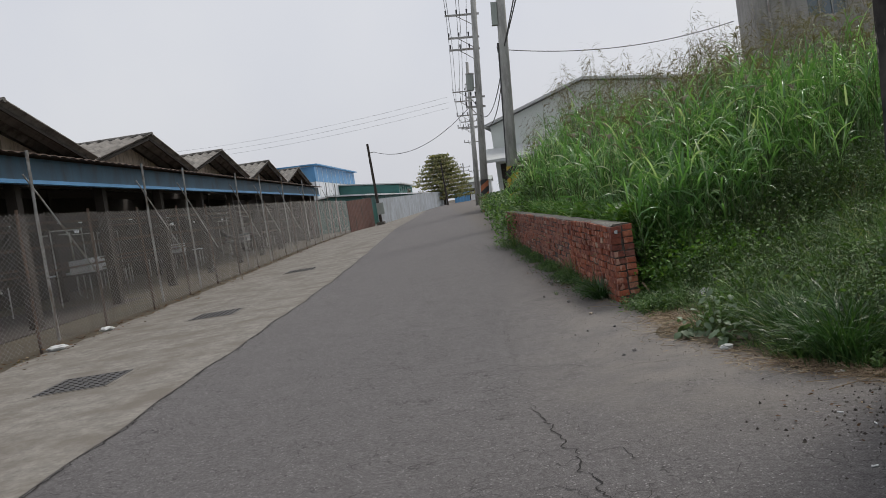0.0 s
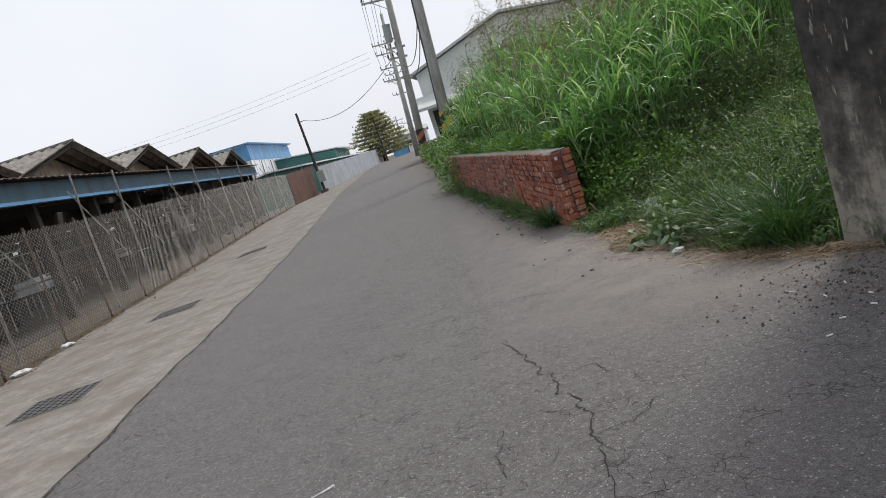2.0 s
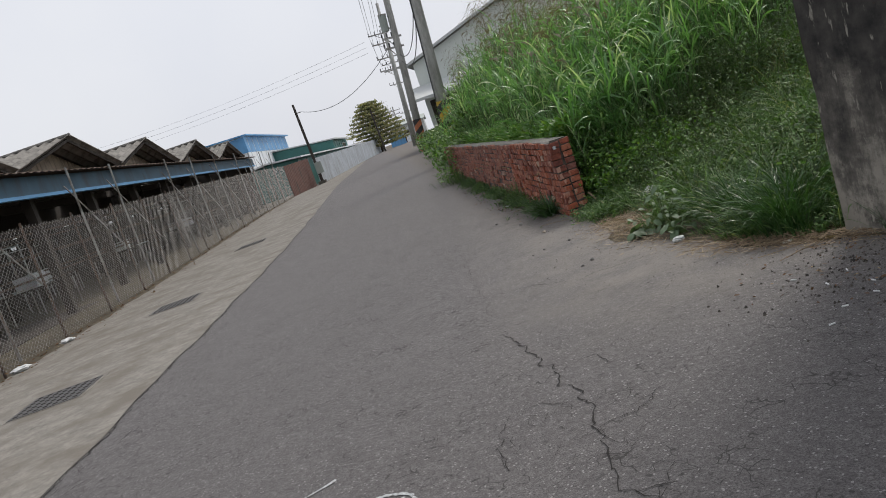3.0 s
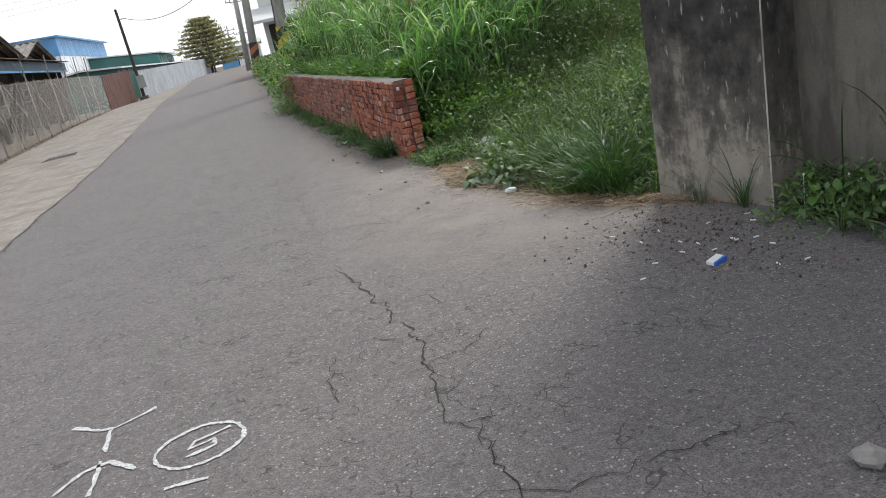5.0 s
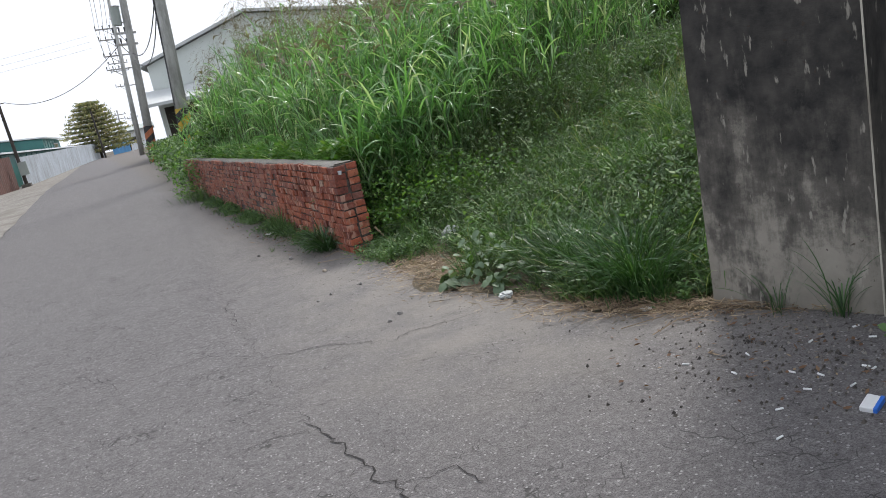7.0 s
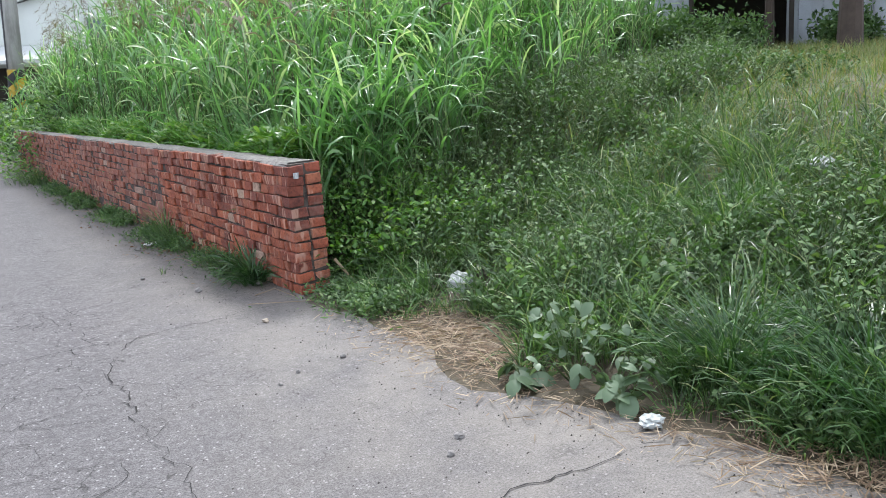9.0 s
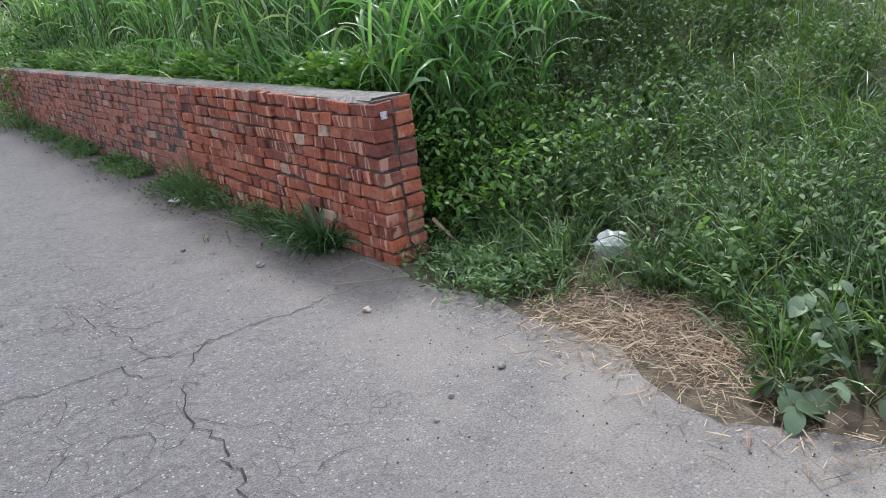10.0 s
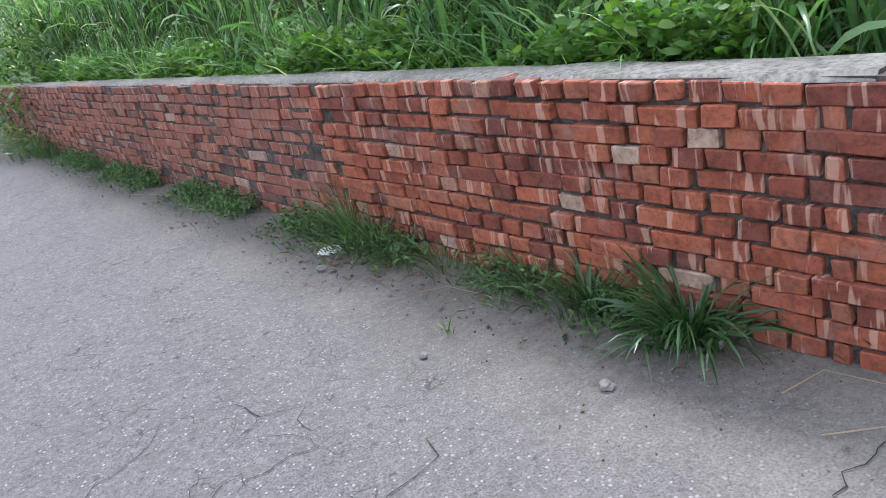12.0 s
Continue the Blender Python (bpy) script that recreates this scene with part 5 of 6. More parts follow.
# ---- vegetation ----
def blades(root, length, width, az, th0, th1, segs, r, profile="grass", fold=0.0):
    """Arching leaf blades, all at once. root (n,3); th: angle from upright at foot and tip; fold: depth of the midrib's crease."""
    n = len(root)
    s = np.linspace(0, 1, segs + 1)
    th = th0[:, None] + (th1 - th0)[:, None] * (s[None, :] ** 1.2)
    step = (length / segs)[:, None]
    h = np.concatenate([np.zeros((n, 1)), np.cumsum(np.sin(th[:, :-1]) * step, 1)], 1)
    v = np.concatenate([np.zeros((n, 1)), np.cumsum(np.cos(th[:, :-1]) * step, 1)], 1)
    ca, sa = np.cos(az)[:, None], np.sin(az)[:, None]
    P = np.stack([root[:, 0:1] + h * ca, root[:, 1:2] + h * sa, root[:, 2:3] + v], 2)
    w = {"grass": (0.55 + 0.9 * s) * (1 - s) ** 0.55 * 1.1, "leaf": np.sin(np.pi * (0.06 + 0.92 * s)) ** 0.8 if segs > 1 else np.array([1.0, 0.5]),
         "cane": (0.7 + 0.5 * s) * (1 - s ** 2.2) ** 0.8}[profile]
    roll = r.normal(0, 0.5, (n, 1)) * np.ones((1, segs + 1)) + r.normal(0, 0.5, (n, 1)) * s[None, :]
    side = np.stack([-sa * np.cos(roll), ca * np.cos(roll), np.sin(roll)], 2)
    off = side * (width[:, None] * w[None, :])[:, :, None] * 0.5
    if not fold:
        V = np.stack([P - off, P + off], 2).reshape(n, -1, 3)
        k = 2 * (segs + 1)
        b = (np.arange(n) * k)[:, None, None] + (2 * np.arange(segs))[None, :, None] + np.array([0, 1, 3, 2])[None, None, :]
        return V.reshape(-1, 3), b.reshape(-1, 4)
    up = np.stack([-np.cos(th) * ca, -np.cos(th) * sa, np.sin(th)], 2)
    rise = up * np.linalg.norm(off, axis=2, keepdims=True) * fold
    V = np.stack([P - off + rise, P, P + off + rise], 2).reshape(n, -1, 3)
    k = 3 * (segs + 1)
    quad = np.array([[0, 1, 4, 3], [1, 2, 5, 4]])
    b = (np.arange(n) * k)[:, None, None, None] + (3 * np.arange(segs))[None, :, None, None] + quad[None, None]
    return V.reshape(-1, 3), b.reshape(-1, 4)


class Stand:
    """Joins many batches of blades into one mesh."""

    def __init__(self):
        self.V, self.F, self.n = [], [], 0

    def put(self, V, F):
        self.V.append(V)
        self.F.append(F + self.n)
        self.n += len(V)

    def mesh(self, name, mat):
        return quads(name, np.concatenate(self.V), np.concatenate(self.F), mat)


def at_land(x, y, dz=0.0):
    return np.stack([x, y, land(x, y) + dz], 1)


def tall_grass():
    r = np.random.default_rng(1)
    leaves, stems, heads = Stand(), MB(), Stand()
    n = 2500
    cx, cy = r.uniform(0.6, 17, n), 7.7 + 19 * r.random(n) ** 1.25
    wall = np.interp(cy, [7.41, 20, 27], [1.78, 0.71, 0.3])
    right = 3.95 + 1.06 * (cy - 7.6) + 0.3 * np.sin(cy * 1.9) + 0.2 * np.sin(cy * 4.7)
    ok = (cx > wall + 0.3) & (cx < right) & (cy > 7.75 + 0.2 * (cx - 2.2)) & (r.random(n) < np.clip(1.15 - (cy - 9) / 14, 0.3, 1))
    depth = np.minimum((right - cx) * 0.7, cy - 7.75 - 0.2 * (cx - 2.2))
    ok &= r.random(n) < 0.22 + 0.6 * ss(0.0, 1.6, depth)
    cx, cy = np.append(cx[ok], (2.12, 2.35, 2.62, 2.95, 3.3)), np.append(cy[ok], (8.0, 7.9, 8.1, 8.0, 8.25))
    per = r.integers(5, 13, len(cx))
    k = per.sum()
    x, y = np.repeat(cx, per) + r.normal(0, 0.12, k), np.repeat(cy, per) + r.normal(0, 0.12, k)
    size = np.repeat(r.uniform(0.8, 1.1, len(cx)), per)
    wall = np.interp(y, [7.41, 20, 27], [1.78, 0.71, 0.3])
    x = np.maximum(x, wall + 0.2)
    d = x - wall
    edge_on = np.clip((4.0 + 1.06 * (y - 7.6) - x) / 1.2, 0, 1)
    rt = at_land(x, y)
    H = size * r.uniform(0.72, 1.06, k) * (1.5 + 0.5 * ss(0.3, 1.2, d)) * (1 + 0.3 * ss(10.5, 16, y)) * (0.62 + 0.38 * ss(7.8, 10.2, y)) * (0.72 + 0.28 * edge_on)
    lean_az, lean = r.uniform(0, 6.283, k), np.abs(r.normal(0, 0.15, k))
    for (p, h, a, l) in zip(rt, H, lean_az, lean):
        e = (p[0] + h * 0.8 * math.sin(l) * math.cos(a), p[1] + h * 0.8 * math.sin(l) * math.sin(a), p[2] + h * 0.8 * math.cos(l))
        stems.tube([tuple(p), e], 0.008, 0.0035, n=3, cap=False)
    for j in range(8):
        f = 0.18 + 0.8 * (j / 7) + r.normal(0, 0.05, k)
        q = rt + np.stack([np.sin(lean) * np.cos(lean_az), np.sin(lean) * np.sin(lean_az), np.cos(lean)], 1) * (H * 0.8 * f)[:, None]
        L = (0.36 + 0.6 * r.random(k) ** 1.6) * (1 - 0.3 * abs(j - 3.5) / 3.5)
        broad = r.uniform(0.014, 0.04, k)
        turn, foot, tip = r.uniform(0, 6.283, k), r.uniform(0.1, 0.6, k), r.uniform(0.7, 3.0, k)
        for sel, segs, fold in ((y < 11.5, 6, 0.4), (y >= 11.5, 5, 0.0)):
            leaves.put(*blades(q[sel], L[sel], broad[sel], turn[sel], foot[sel], tip[sel], segs, r, "cane", fold))
    solo("tall_grass", leaves.mesh("tall_grass", M_TALL), M_TALL, "dense stand of tall bright green cane grass with arching blades", "grass", "stuff")
    solo("grass_stalks", stems, M_STEM, "upright stalks of the tall grass", "grass", "stuff")
    # dark drooping spikes and airy seed plumes above the stand
    pick = r.random(len(x))
    pl = MB()
    for i in np.flatnonzero((y > 9.3) & (pick < 0.09) & (d > 0.6)):
        h = H[i] * 0.85 + r.uniform(0.35, 1.0)
        a = lean_az[i]
        lift = np.array([0.2 * math.cos(a), 0.2 * math.sin(a), 0])
        tip = rt[i] + lift + np.array([0, 0, h])
        pl.tube([tuple(rt[i] + np.array([0, 0, H[i] * 0.6])), tuple(rt[i] + lift * 0.6 + np.array([0, 0, h * 0.8])), tuple(tip)], 0.0035, 0.0015, n=3, cap=False)
        strands, m = 9, 9 * 10
        sa, start = r.uniform(0, 6.283, strands), r.uniform(-0.55, 0.05, strands)
        foot = tip + np.stack([0 * sa, 0 * sa, start], 1)
        reach = r.uniform(0.2, 0.36, strands)
        heads.put(*blades(foot, reach * 1.5, np.full(strands, 0.0035), sa, np.full(strands, 0.5), np.full(strands, 2.7), 4, r))
        f, w = np.tile(np.linspace(0.35, 1.0, 10), strands), np.repeat(np.arange(strands), 10)
        q = foot[w] + np.stack([reach[w] * f * np.cos(sa[w]), reach[w] * f * np.sin(sa[w]), 0.22 * f - 0.42 * f ** 2], 1) + r.normal(0, 0.012, (m, 3))
        heads.put(*blades(q, r.uniform(0.045, 0.1, m), np.full(m, 0.0125), sa[w] + r.normal(0, 0.6, m), r.uniform(1.6, 2.4, m), r.uniform(2.6, 3.1, m), 1, r, "leaf"))
    for i in np.flatnonzero((pick > 0.86) & (y > 8.6)):
        a = lean_az[i]
        top = rt[i] + np.array([0, 0, H[i] * 0.95])
        pl.tube([tuple(rt[i] + np.array([0, 0, H[i] * 0.6])), tuple(top), tuple(top + np.array([0.05 * math.cos(a), 0.05 * math.sin(a), 0.1]))], 0.004, 0.002, n=3, cap=False)
        heads.put(*blades(np.array([top + np.array([0.05 * math.cos(a), 0.05 * math.sin(a), 0.1])] * 3), np.full(3, 0.2), np.full(3, 0.022), a + np.array([0, 0.5, -0.5]), np.full(3, 0.6), np.full(3, 2.4), 4, r, "leaf"))
    solo("seed_stalks", pl, M_SEED, "thin stalks carrying the seed plumes", "grass", "stuff")
    solo("seed_plumes", heads.mesh("seed_plumes", M_SEED), M_SEED, "feathery grey-brown seed plumes above the grass", "grass", "stuff")


tall_grass()


def bank_weeds():
    """Low weeds and fine grass on the open bank between the brick wall and the pier."""
    r = np.random.default_rng(2)
    st, bl = Stand(), Stand()

    def bare(x, y):
        return np.exp(-(((x - 1.88) / 0.3) ** 2 + ((y - 6.0) / 0.5) ** 2))

    def grows(x, y):
        d = x - edge(y)
        pier_foot = (y < 3.62) & (x < 3.3)
        behind = (y > 7.35) & (x < np.interp(y, [7.41, 20.0], [1.84, 0.76]))
        bag = ((x - 2.22) ** 2 + (y - 6.55) ** 2 < 0.035)
        plant = ((x - 1.93) ** 2 + (y - 5.1) ** 2 < 0.09)
        return ~bag & ~plant & (d > 0.13) & (bare(x, y) < 0.4) & ~pier_foot & ~behind & (y > 2.9 - 0.4 * (x - 3.3))

    # clumps whose blades spread outwards
    cx, cy = r.uniform(1.6, 6.5, 2900), r.uniform(2.6, 10.0, 2900)
    ok = grows(cx, cy) & (r.random(2900) < 1.05 - ss(2.2, 4.6, cx - edge(cy)))
    cx, cy = cx[ok], cy[ok]
    big = (0.35 + 1.15 * r.random(len(cx)) ** 1.6) * (0.5 + 0.5 * ss(0.1, 0.7, cx - edge(cy)))
    per = 34
    k = len(cx) * per
    a = r.uniform(0, 6.283, k)
    q = np.abs(r.normal(0, 0.06, k))
    x, y, b = np.repeat(cx, per) + q * np.cos(a), np.repeat(cy, per) + q * np.sin(a), np.repeat(big, per)
    st.put(*blades(at_land(x, y, -0.01), b * r.uniform(0.15, 0.46, k), r.uniform(0.0035, 0.0105, k), a + r.normal(0, 0.6, k), r.uniform(0.0, 0.8, k), r.uniform(0.9, 2.6, k), 4, r))
    # finer blades between them
    n = 14000
    x, y = r.uniform(1.5, 8.5, n), r.uniform(2.6, 10.5, n)
    ok = grows(x, y) & (x - edge(y) < 4.4)
    x, y = x[ok], y[ok]
    k = len(x)
    st.put(*blades(at_land(x, y, -0.01), r.uniform(0.08, 0.3, k), r.uniform(0.003, 0.009, k), r.uniform(0, 6.283, k), r.uniform(0.0, 0.8, k), r.uniform(0.9, 2.4, k), 3, r))
    solo("bank_grass", st.mesh("bank_grass", M_LAWN), M_LAWN, "rough knee-high green grass and weeds on the bank", "grass", "stuff")
    # bushy weeds: several leaning stems to a plant, small leaves all along them
    n = 3300
    x, y = r.uniform(1.6, 7.4, n), r.uniform(3.0, 10.8, n)
    d = x - edge(y)
    patch = 0.5 + 0.5 * np.sin(x * 2.3 + 1.4 * np.sin(y * 1.9)) * np.sin(y * 2.1 - 0.6 * x)
    ok = grows(x, y) & (r.random(n) < (0.3 + 0.6 * patch) * (1.05 - 1.0 * ss(1.4, 3.3, d) * (1 - ss(7.0, 8.5, y))))
    x, y, d, patch = x[ok], y[ok], d[ok], patch[ok]
    by_wall = np.exp(-((y - 7.7 - 0.25 * (x - 2.2)) / 0.75) ** 2) * ss(1.7, 2.2, x)
    tall = (0.16 + 0.3 * patch * r.uniform(0.5, 1.2, len(x)) + 0.3 * by_wall) * (0.4 + 0.6 * ss(0.1, 1.0, d)) * (1 - 0.4 * ss(3.0, 5.0, d))
    stems, leafy = 7, 9
    k = len(x) * stems
    az, ln = r.uniform(0, 6.283, k), r.uniform(0.05, 0.95, k)
    L = np.repeat(tall, stems) * r.uniform(0.7, 1.25, k)
    foot = np.repeat(at_land(x, y), stems, 0)
    way = np.stack([np.sin(ln) * np.cos(az), np.sin(ln) * np.sin(az), np.cos(ln)], 1)
    f = np.tile(np.linspace(0.22, 1.0, leafy), k) + r.normal(0, 0.04, k * leafy)
    at = np.repeat(foot, leafy, 0) + np.repeat(way * L[:, None], leafy, 0) * f[:, None]
    kind = np.repeat(r.random(len(x)), stems * leafy)
    m = len(at)
    size = np.where(kind < 0.12, r.uniform(0.045, 0.075, m), np.where(kind < 0.8, r.uniform(0.03, 0.06, m), r.uniform(0.035, 0.08, m))) * (1.15 - 0.4 * f)
    wide = size * np.where(kind < 0.12, 0.6, np.where(kind < 0.8, 0.42, 0.14))
    for sel, mat, label in ((kind < 0.8, M_WEED, "bushy dark broad-leaved weeds tangled on the bank"), (kind >= 0.8, M_PALEWEED, "fine-leaved grey-green weeds on the bank")):
        V, F = blades(at[sel], size[sel], wide[sel], r.uniform(0, 6.283, sel.sum()), r.uniform(0.4, 1.3, sel.sum()), r.uniform(1.3, 2.2, sel.sum()), 3, r, "leaf")
        solo("bank_weeds", quads("bank_weeds", V, F, mat), mat, label, "weeds", "stuff")
    st = MB()
    for p, w, l in zip(foot, way, L):
        e = p + w * l
        st.tube([tuple(p), tuple(e)], 0.0032, 0.0014, n=3, cap=False)
    solo("weed_stalks", st, M_STEM, "thin stalks of the bank weeds", "weeds", "stuff")


bank_weeds()


def dry_field():
    r = np.random.default_rng(3)
    st = Stand()
    n = 110000
    x, y = 3.2 + 15 * r.random(n) ** 1.7, r.uniform(1.0, 21, n)
    ok = (x > 3.7 + 0.85 * np.maximum(0, y - 8.5)) & (x > 3.9 + 0.6 * np.maximum(0, 4 - y)) & ((x - 12.65) ** 2 + (y - 11.0) ** 2 > 0.4)
    x, y = x[ok], y[ok]
    k = len(x)
    cl = 0.5 + 0.5 * np.sin(2.1 * x + np.sin(1.9 * y)) * np.sin(1.7 * y)
    st.put(*blades(at_land(x, y, -0.01), r.uniform(0.1, 0.3, k) * (0.6 + 0.6 * cl), r.uniform(0.004, 0.011, k), r.uniform(0, 6.283, k), r.uniform(0, 0.5, k), r.uniform(0.5, 1.9, k), 3, r))
    solo("field_grass", st.mesh("field_grass", M_DRY), M_DRY, "yellow-green field grass with reddish dry patches", "grass", "stuff")


dry_field()


def wall_vines():
    """Light green creepers on the soil behind the brick wall and over its far end."""
    r = np.random.default_rng(4)
    st = Stand()
    n = 24000
    y = r.uniform(8.0, 19.5, n)
    wall = np.interp(y, [7.41, 20, 21], [1.78, 0.71, 0.6])
    x = wall + np.abs(r.normal(0.04, 0.35, n)) + 0.02
    far = y > 17.6
    x = np.where(far, wall - 0.5 + r.normal(0.35, 0.45, n), x)
    keep = (~far) | ((x > 0.1) & (r.random(n) < 0.35))
    x, y, far = x[keep], y[keep], far[keep]
    k = len(x)
    top = np.where(far, r.uniform(0.02, 1.25, k) * (0.6 + 0.4 * np.sin(y * 5)), 0.06 + r.uniform(0, 0.28, k) * (0.55 + 0.45 * np.sin(y * 3.1 + x * 4)))
    z = np.where(far, land(x, y), np.maximum(land(x, y), 0.7)) + top
    st.put(*blades(np.stack([x, y, z], 1), r.uniform(0.035, 0.085, k), r.uniform(0.02, 0.045, k), r.uniform(0, 6.283, k), r.uniform(0.6, 1.5, k), r.uniform(1.2, 2.2, k), 3, r, "leaf"))
    solo("creeper", st.mesh("creeper", M_VINE), M_VINE, "bright light-green creeper leaves behind the brick wall", "creeper", "stuff")
    st = Stand()
    n = 5000
    y = r.uniform(8.0, 17.0, n)
    x = np.interp(y, [7.41, 20, 21], [1.78, 0.71, 0.6]) + r.uniform(0.03, 0.8, n)
    st.put(*blades(at_land(x, y), r.uniform(0.25, 0.7, n), r.uniform(0.006, 0.016, n), r.uniform(0, 6.283, n), r.uniform(0, 0.5, n), r.uniform(0.9, 2.3, n), 5, r))
    solo("wall_top_grass", st.mesh("wall_top_grass", M_TALL), M_TALL, "green grass leaning over the back of the brick wall", "grass", "stuff")
    # ragged scrub on the verge past the wall
    st = Stand()
    n = 9000
    y = r.uniform(17, 40, n)
    x = edge(y) + r.normal(0.5, 0.45, n)
    ok = x > edge(y) - 0.5
    x, y = x[ok], y[ok]
    k = len(x)
    st.put(*blades(at_land(x, y) + np.stack([0 * x, 0 * x, r.uniform(0, 0.9, k)], 1), r.uniform(0.08, 0.2, k), r.uniform(0.03, 0.07, k), r.uniform(0, 6.283, k), r.uniform(0.2, 1.4, k), r.uniform(1, 2.2, k), 3, r, "leaf"))
    solo("verge_scrub", st.mesh("verge_scrub", M_WEED), M_WEED, "low green scrub along the verge beyond the wall", "scrub", "stuff")


wall_vines()


def tuft(x, y, n, length, width, mat, label, seed, spread=0.06, droop=2.2, name="grass_tuft", group="grass tufts by the wall"):
    r = np.random.default_rng(seed)
    a = r.uniform(0, 6.283, n)
    q = np.abs(r.normal(0, spread, n))
    root = np.stack([q * np.cos(a), q * np.sin(a), np.full(n, -0.01)], 1)
    V, F = blades(root, r.uniform(0.45, 1.05, n) * length, width * r.uniform(0.6, 1.2, n), a + r.normal(0, 0.5, n), r.uniform(0.05, 0.95 if droop > 2.5 else 0.5, n), r.uniform(0.9, droop, n), 6, r)
    solo(name, quads(name, V, F, mat), mat, label, "grass tuft", m=pose(x, y, float(land(x, y)) + 0.005), group=group)


def wall_x(y):
    return float(np.interp(y, [7.41, 20.0], [1.54, 0.46]))


def tufts():
    r = random.Random(31)
    tuft(2.42, 4.0, 420, 0.5, 0.009, M_TUFT, "thick dark green tuft of grass beside the mouldy pier", 41, 0.1)
    tuft(2.4, 4.75, 420, 0.5, 0.009, M_TUFT, "thick dark green tuft of grass on the bank's edge", 45, 0.12)
    tuft(2.62, 4.3, 420, 0.55, 0.009, M_TUFT, "thick dark green tuft of grass on the bank's edge", 46, 0.12)
    tuft(2.4, 4.35, 260, 0.42, 0.008, M_TUFT, "thick dark green tuft of grass on the bank's edge", 42, 0.1)
    tuft(1.41, 8.0, 300, 0.4, 0.0125, M_TUFT, "drooping dark tuft rooted at the brick wall's foot", 43, 0.06, 2.9)
    tuft(wall_x(8.35) - 0.09, 8.42, 100, 0.3, 0.011, M_TUFT, "drooping dark tuft rooted at the brick wall's foot", 44, 0.05)
    for i in range(10):
        y = 8.85 + 0.85 * i + r.uniform(-0.35, 0.35)
        tuft(wall_x(y) - r.uniform(0.06, 0.16), y, 75, r.uniform(0.18, 0.4), 0.0055, M_TUFT if i % 3 else M_LAWN, "small rough tuft at the brick wall's foot", 50 + i, 0.13)
    for i in range(5):
        y = 8.8 + 0.36 * i + r.uniform(-0.15, 0.15)
        tuft(wall_x(y) - r.uniform(0.06, 0.16), y, 90, r.uniform(0.2, 0.32), 0.006, M_LAWN if i % 2 else M_TUFT, "small sprawling tuft at the brick wall's foot", 90 + i, 0.08, 2.7)
    tuft(wall_x(10.1) - 0.06, 10.1, 140, 0.5, 0.005, M_LAWN, "taller wispy tuft against the brick wall", 71, 0.06, 1.4)
    tuft(wall_x(9.75) - 0.08, 9.85, 120, 0.36, 0.005, M_LAWN, "taller wispy tuft against the brick wall", 72, 0.06, 1.4)
    tuft(2.78, 2.93, 40, 0.42, 0.009, M_TUFT, "few long dark blades growing at the pier's foot", 73, 0.03, 1.5)
    tuft(2.66, 3.18, 24, 0.36, 0.006, M_TUFT, "few long dark blades growing at the pier's foot", 74, 0.03, 1.6)
    tuft(3.05, 2.4, 9, 0.85, 0.012, M_TUFT, "long arching dark stalks against the grey wall", 78, 0.03, 1.9)
    tuft(3.2, 2.1, 7, 0.95, 0.012, M_TUFT, "long arching dark stalks against the grey wall", 79, 0.03, 1.7)
    tuft(0.95, 8.78, 12, 0.13, 0.005, M_LAWN, "tiny grass seedling in a road joint", 75, 0.02, 2.0)
    tuft(1.15, 17.4, 200, 0.5, 0.01, M_LAWN, "dry grass tuft at the wall's far end", 76, 0.2)
    tuft(0.55, 17.2, 240, 0.45, 0.01, M_LAWN, "dry grass tuft at the wall's far end", 77, 0.25)


tufts()


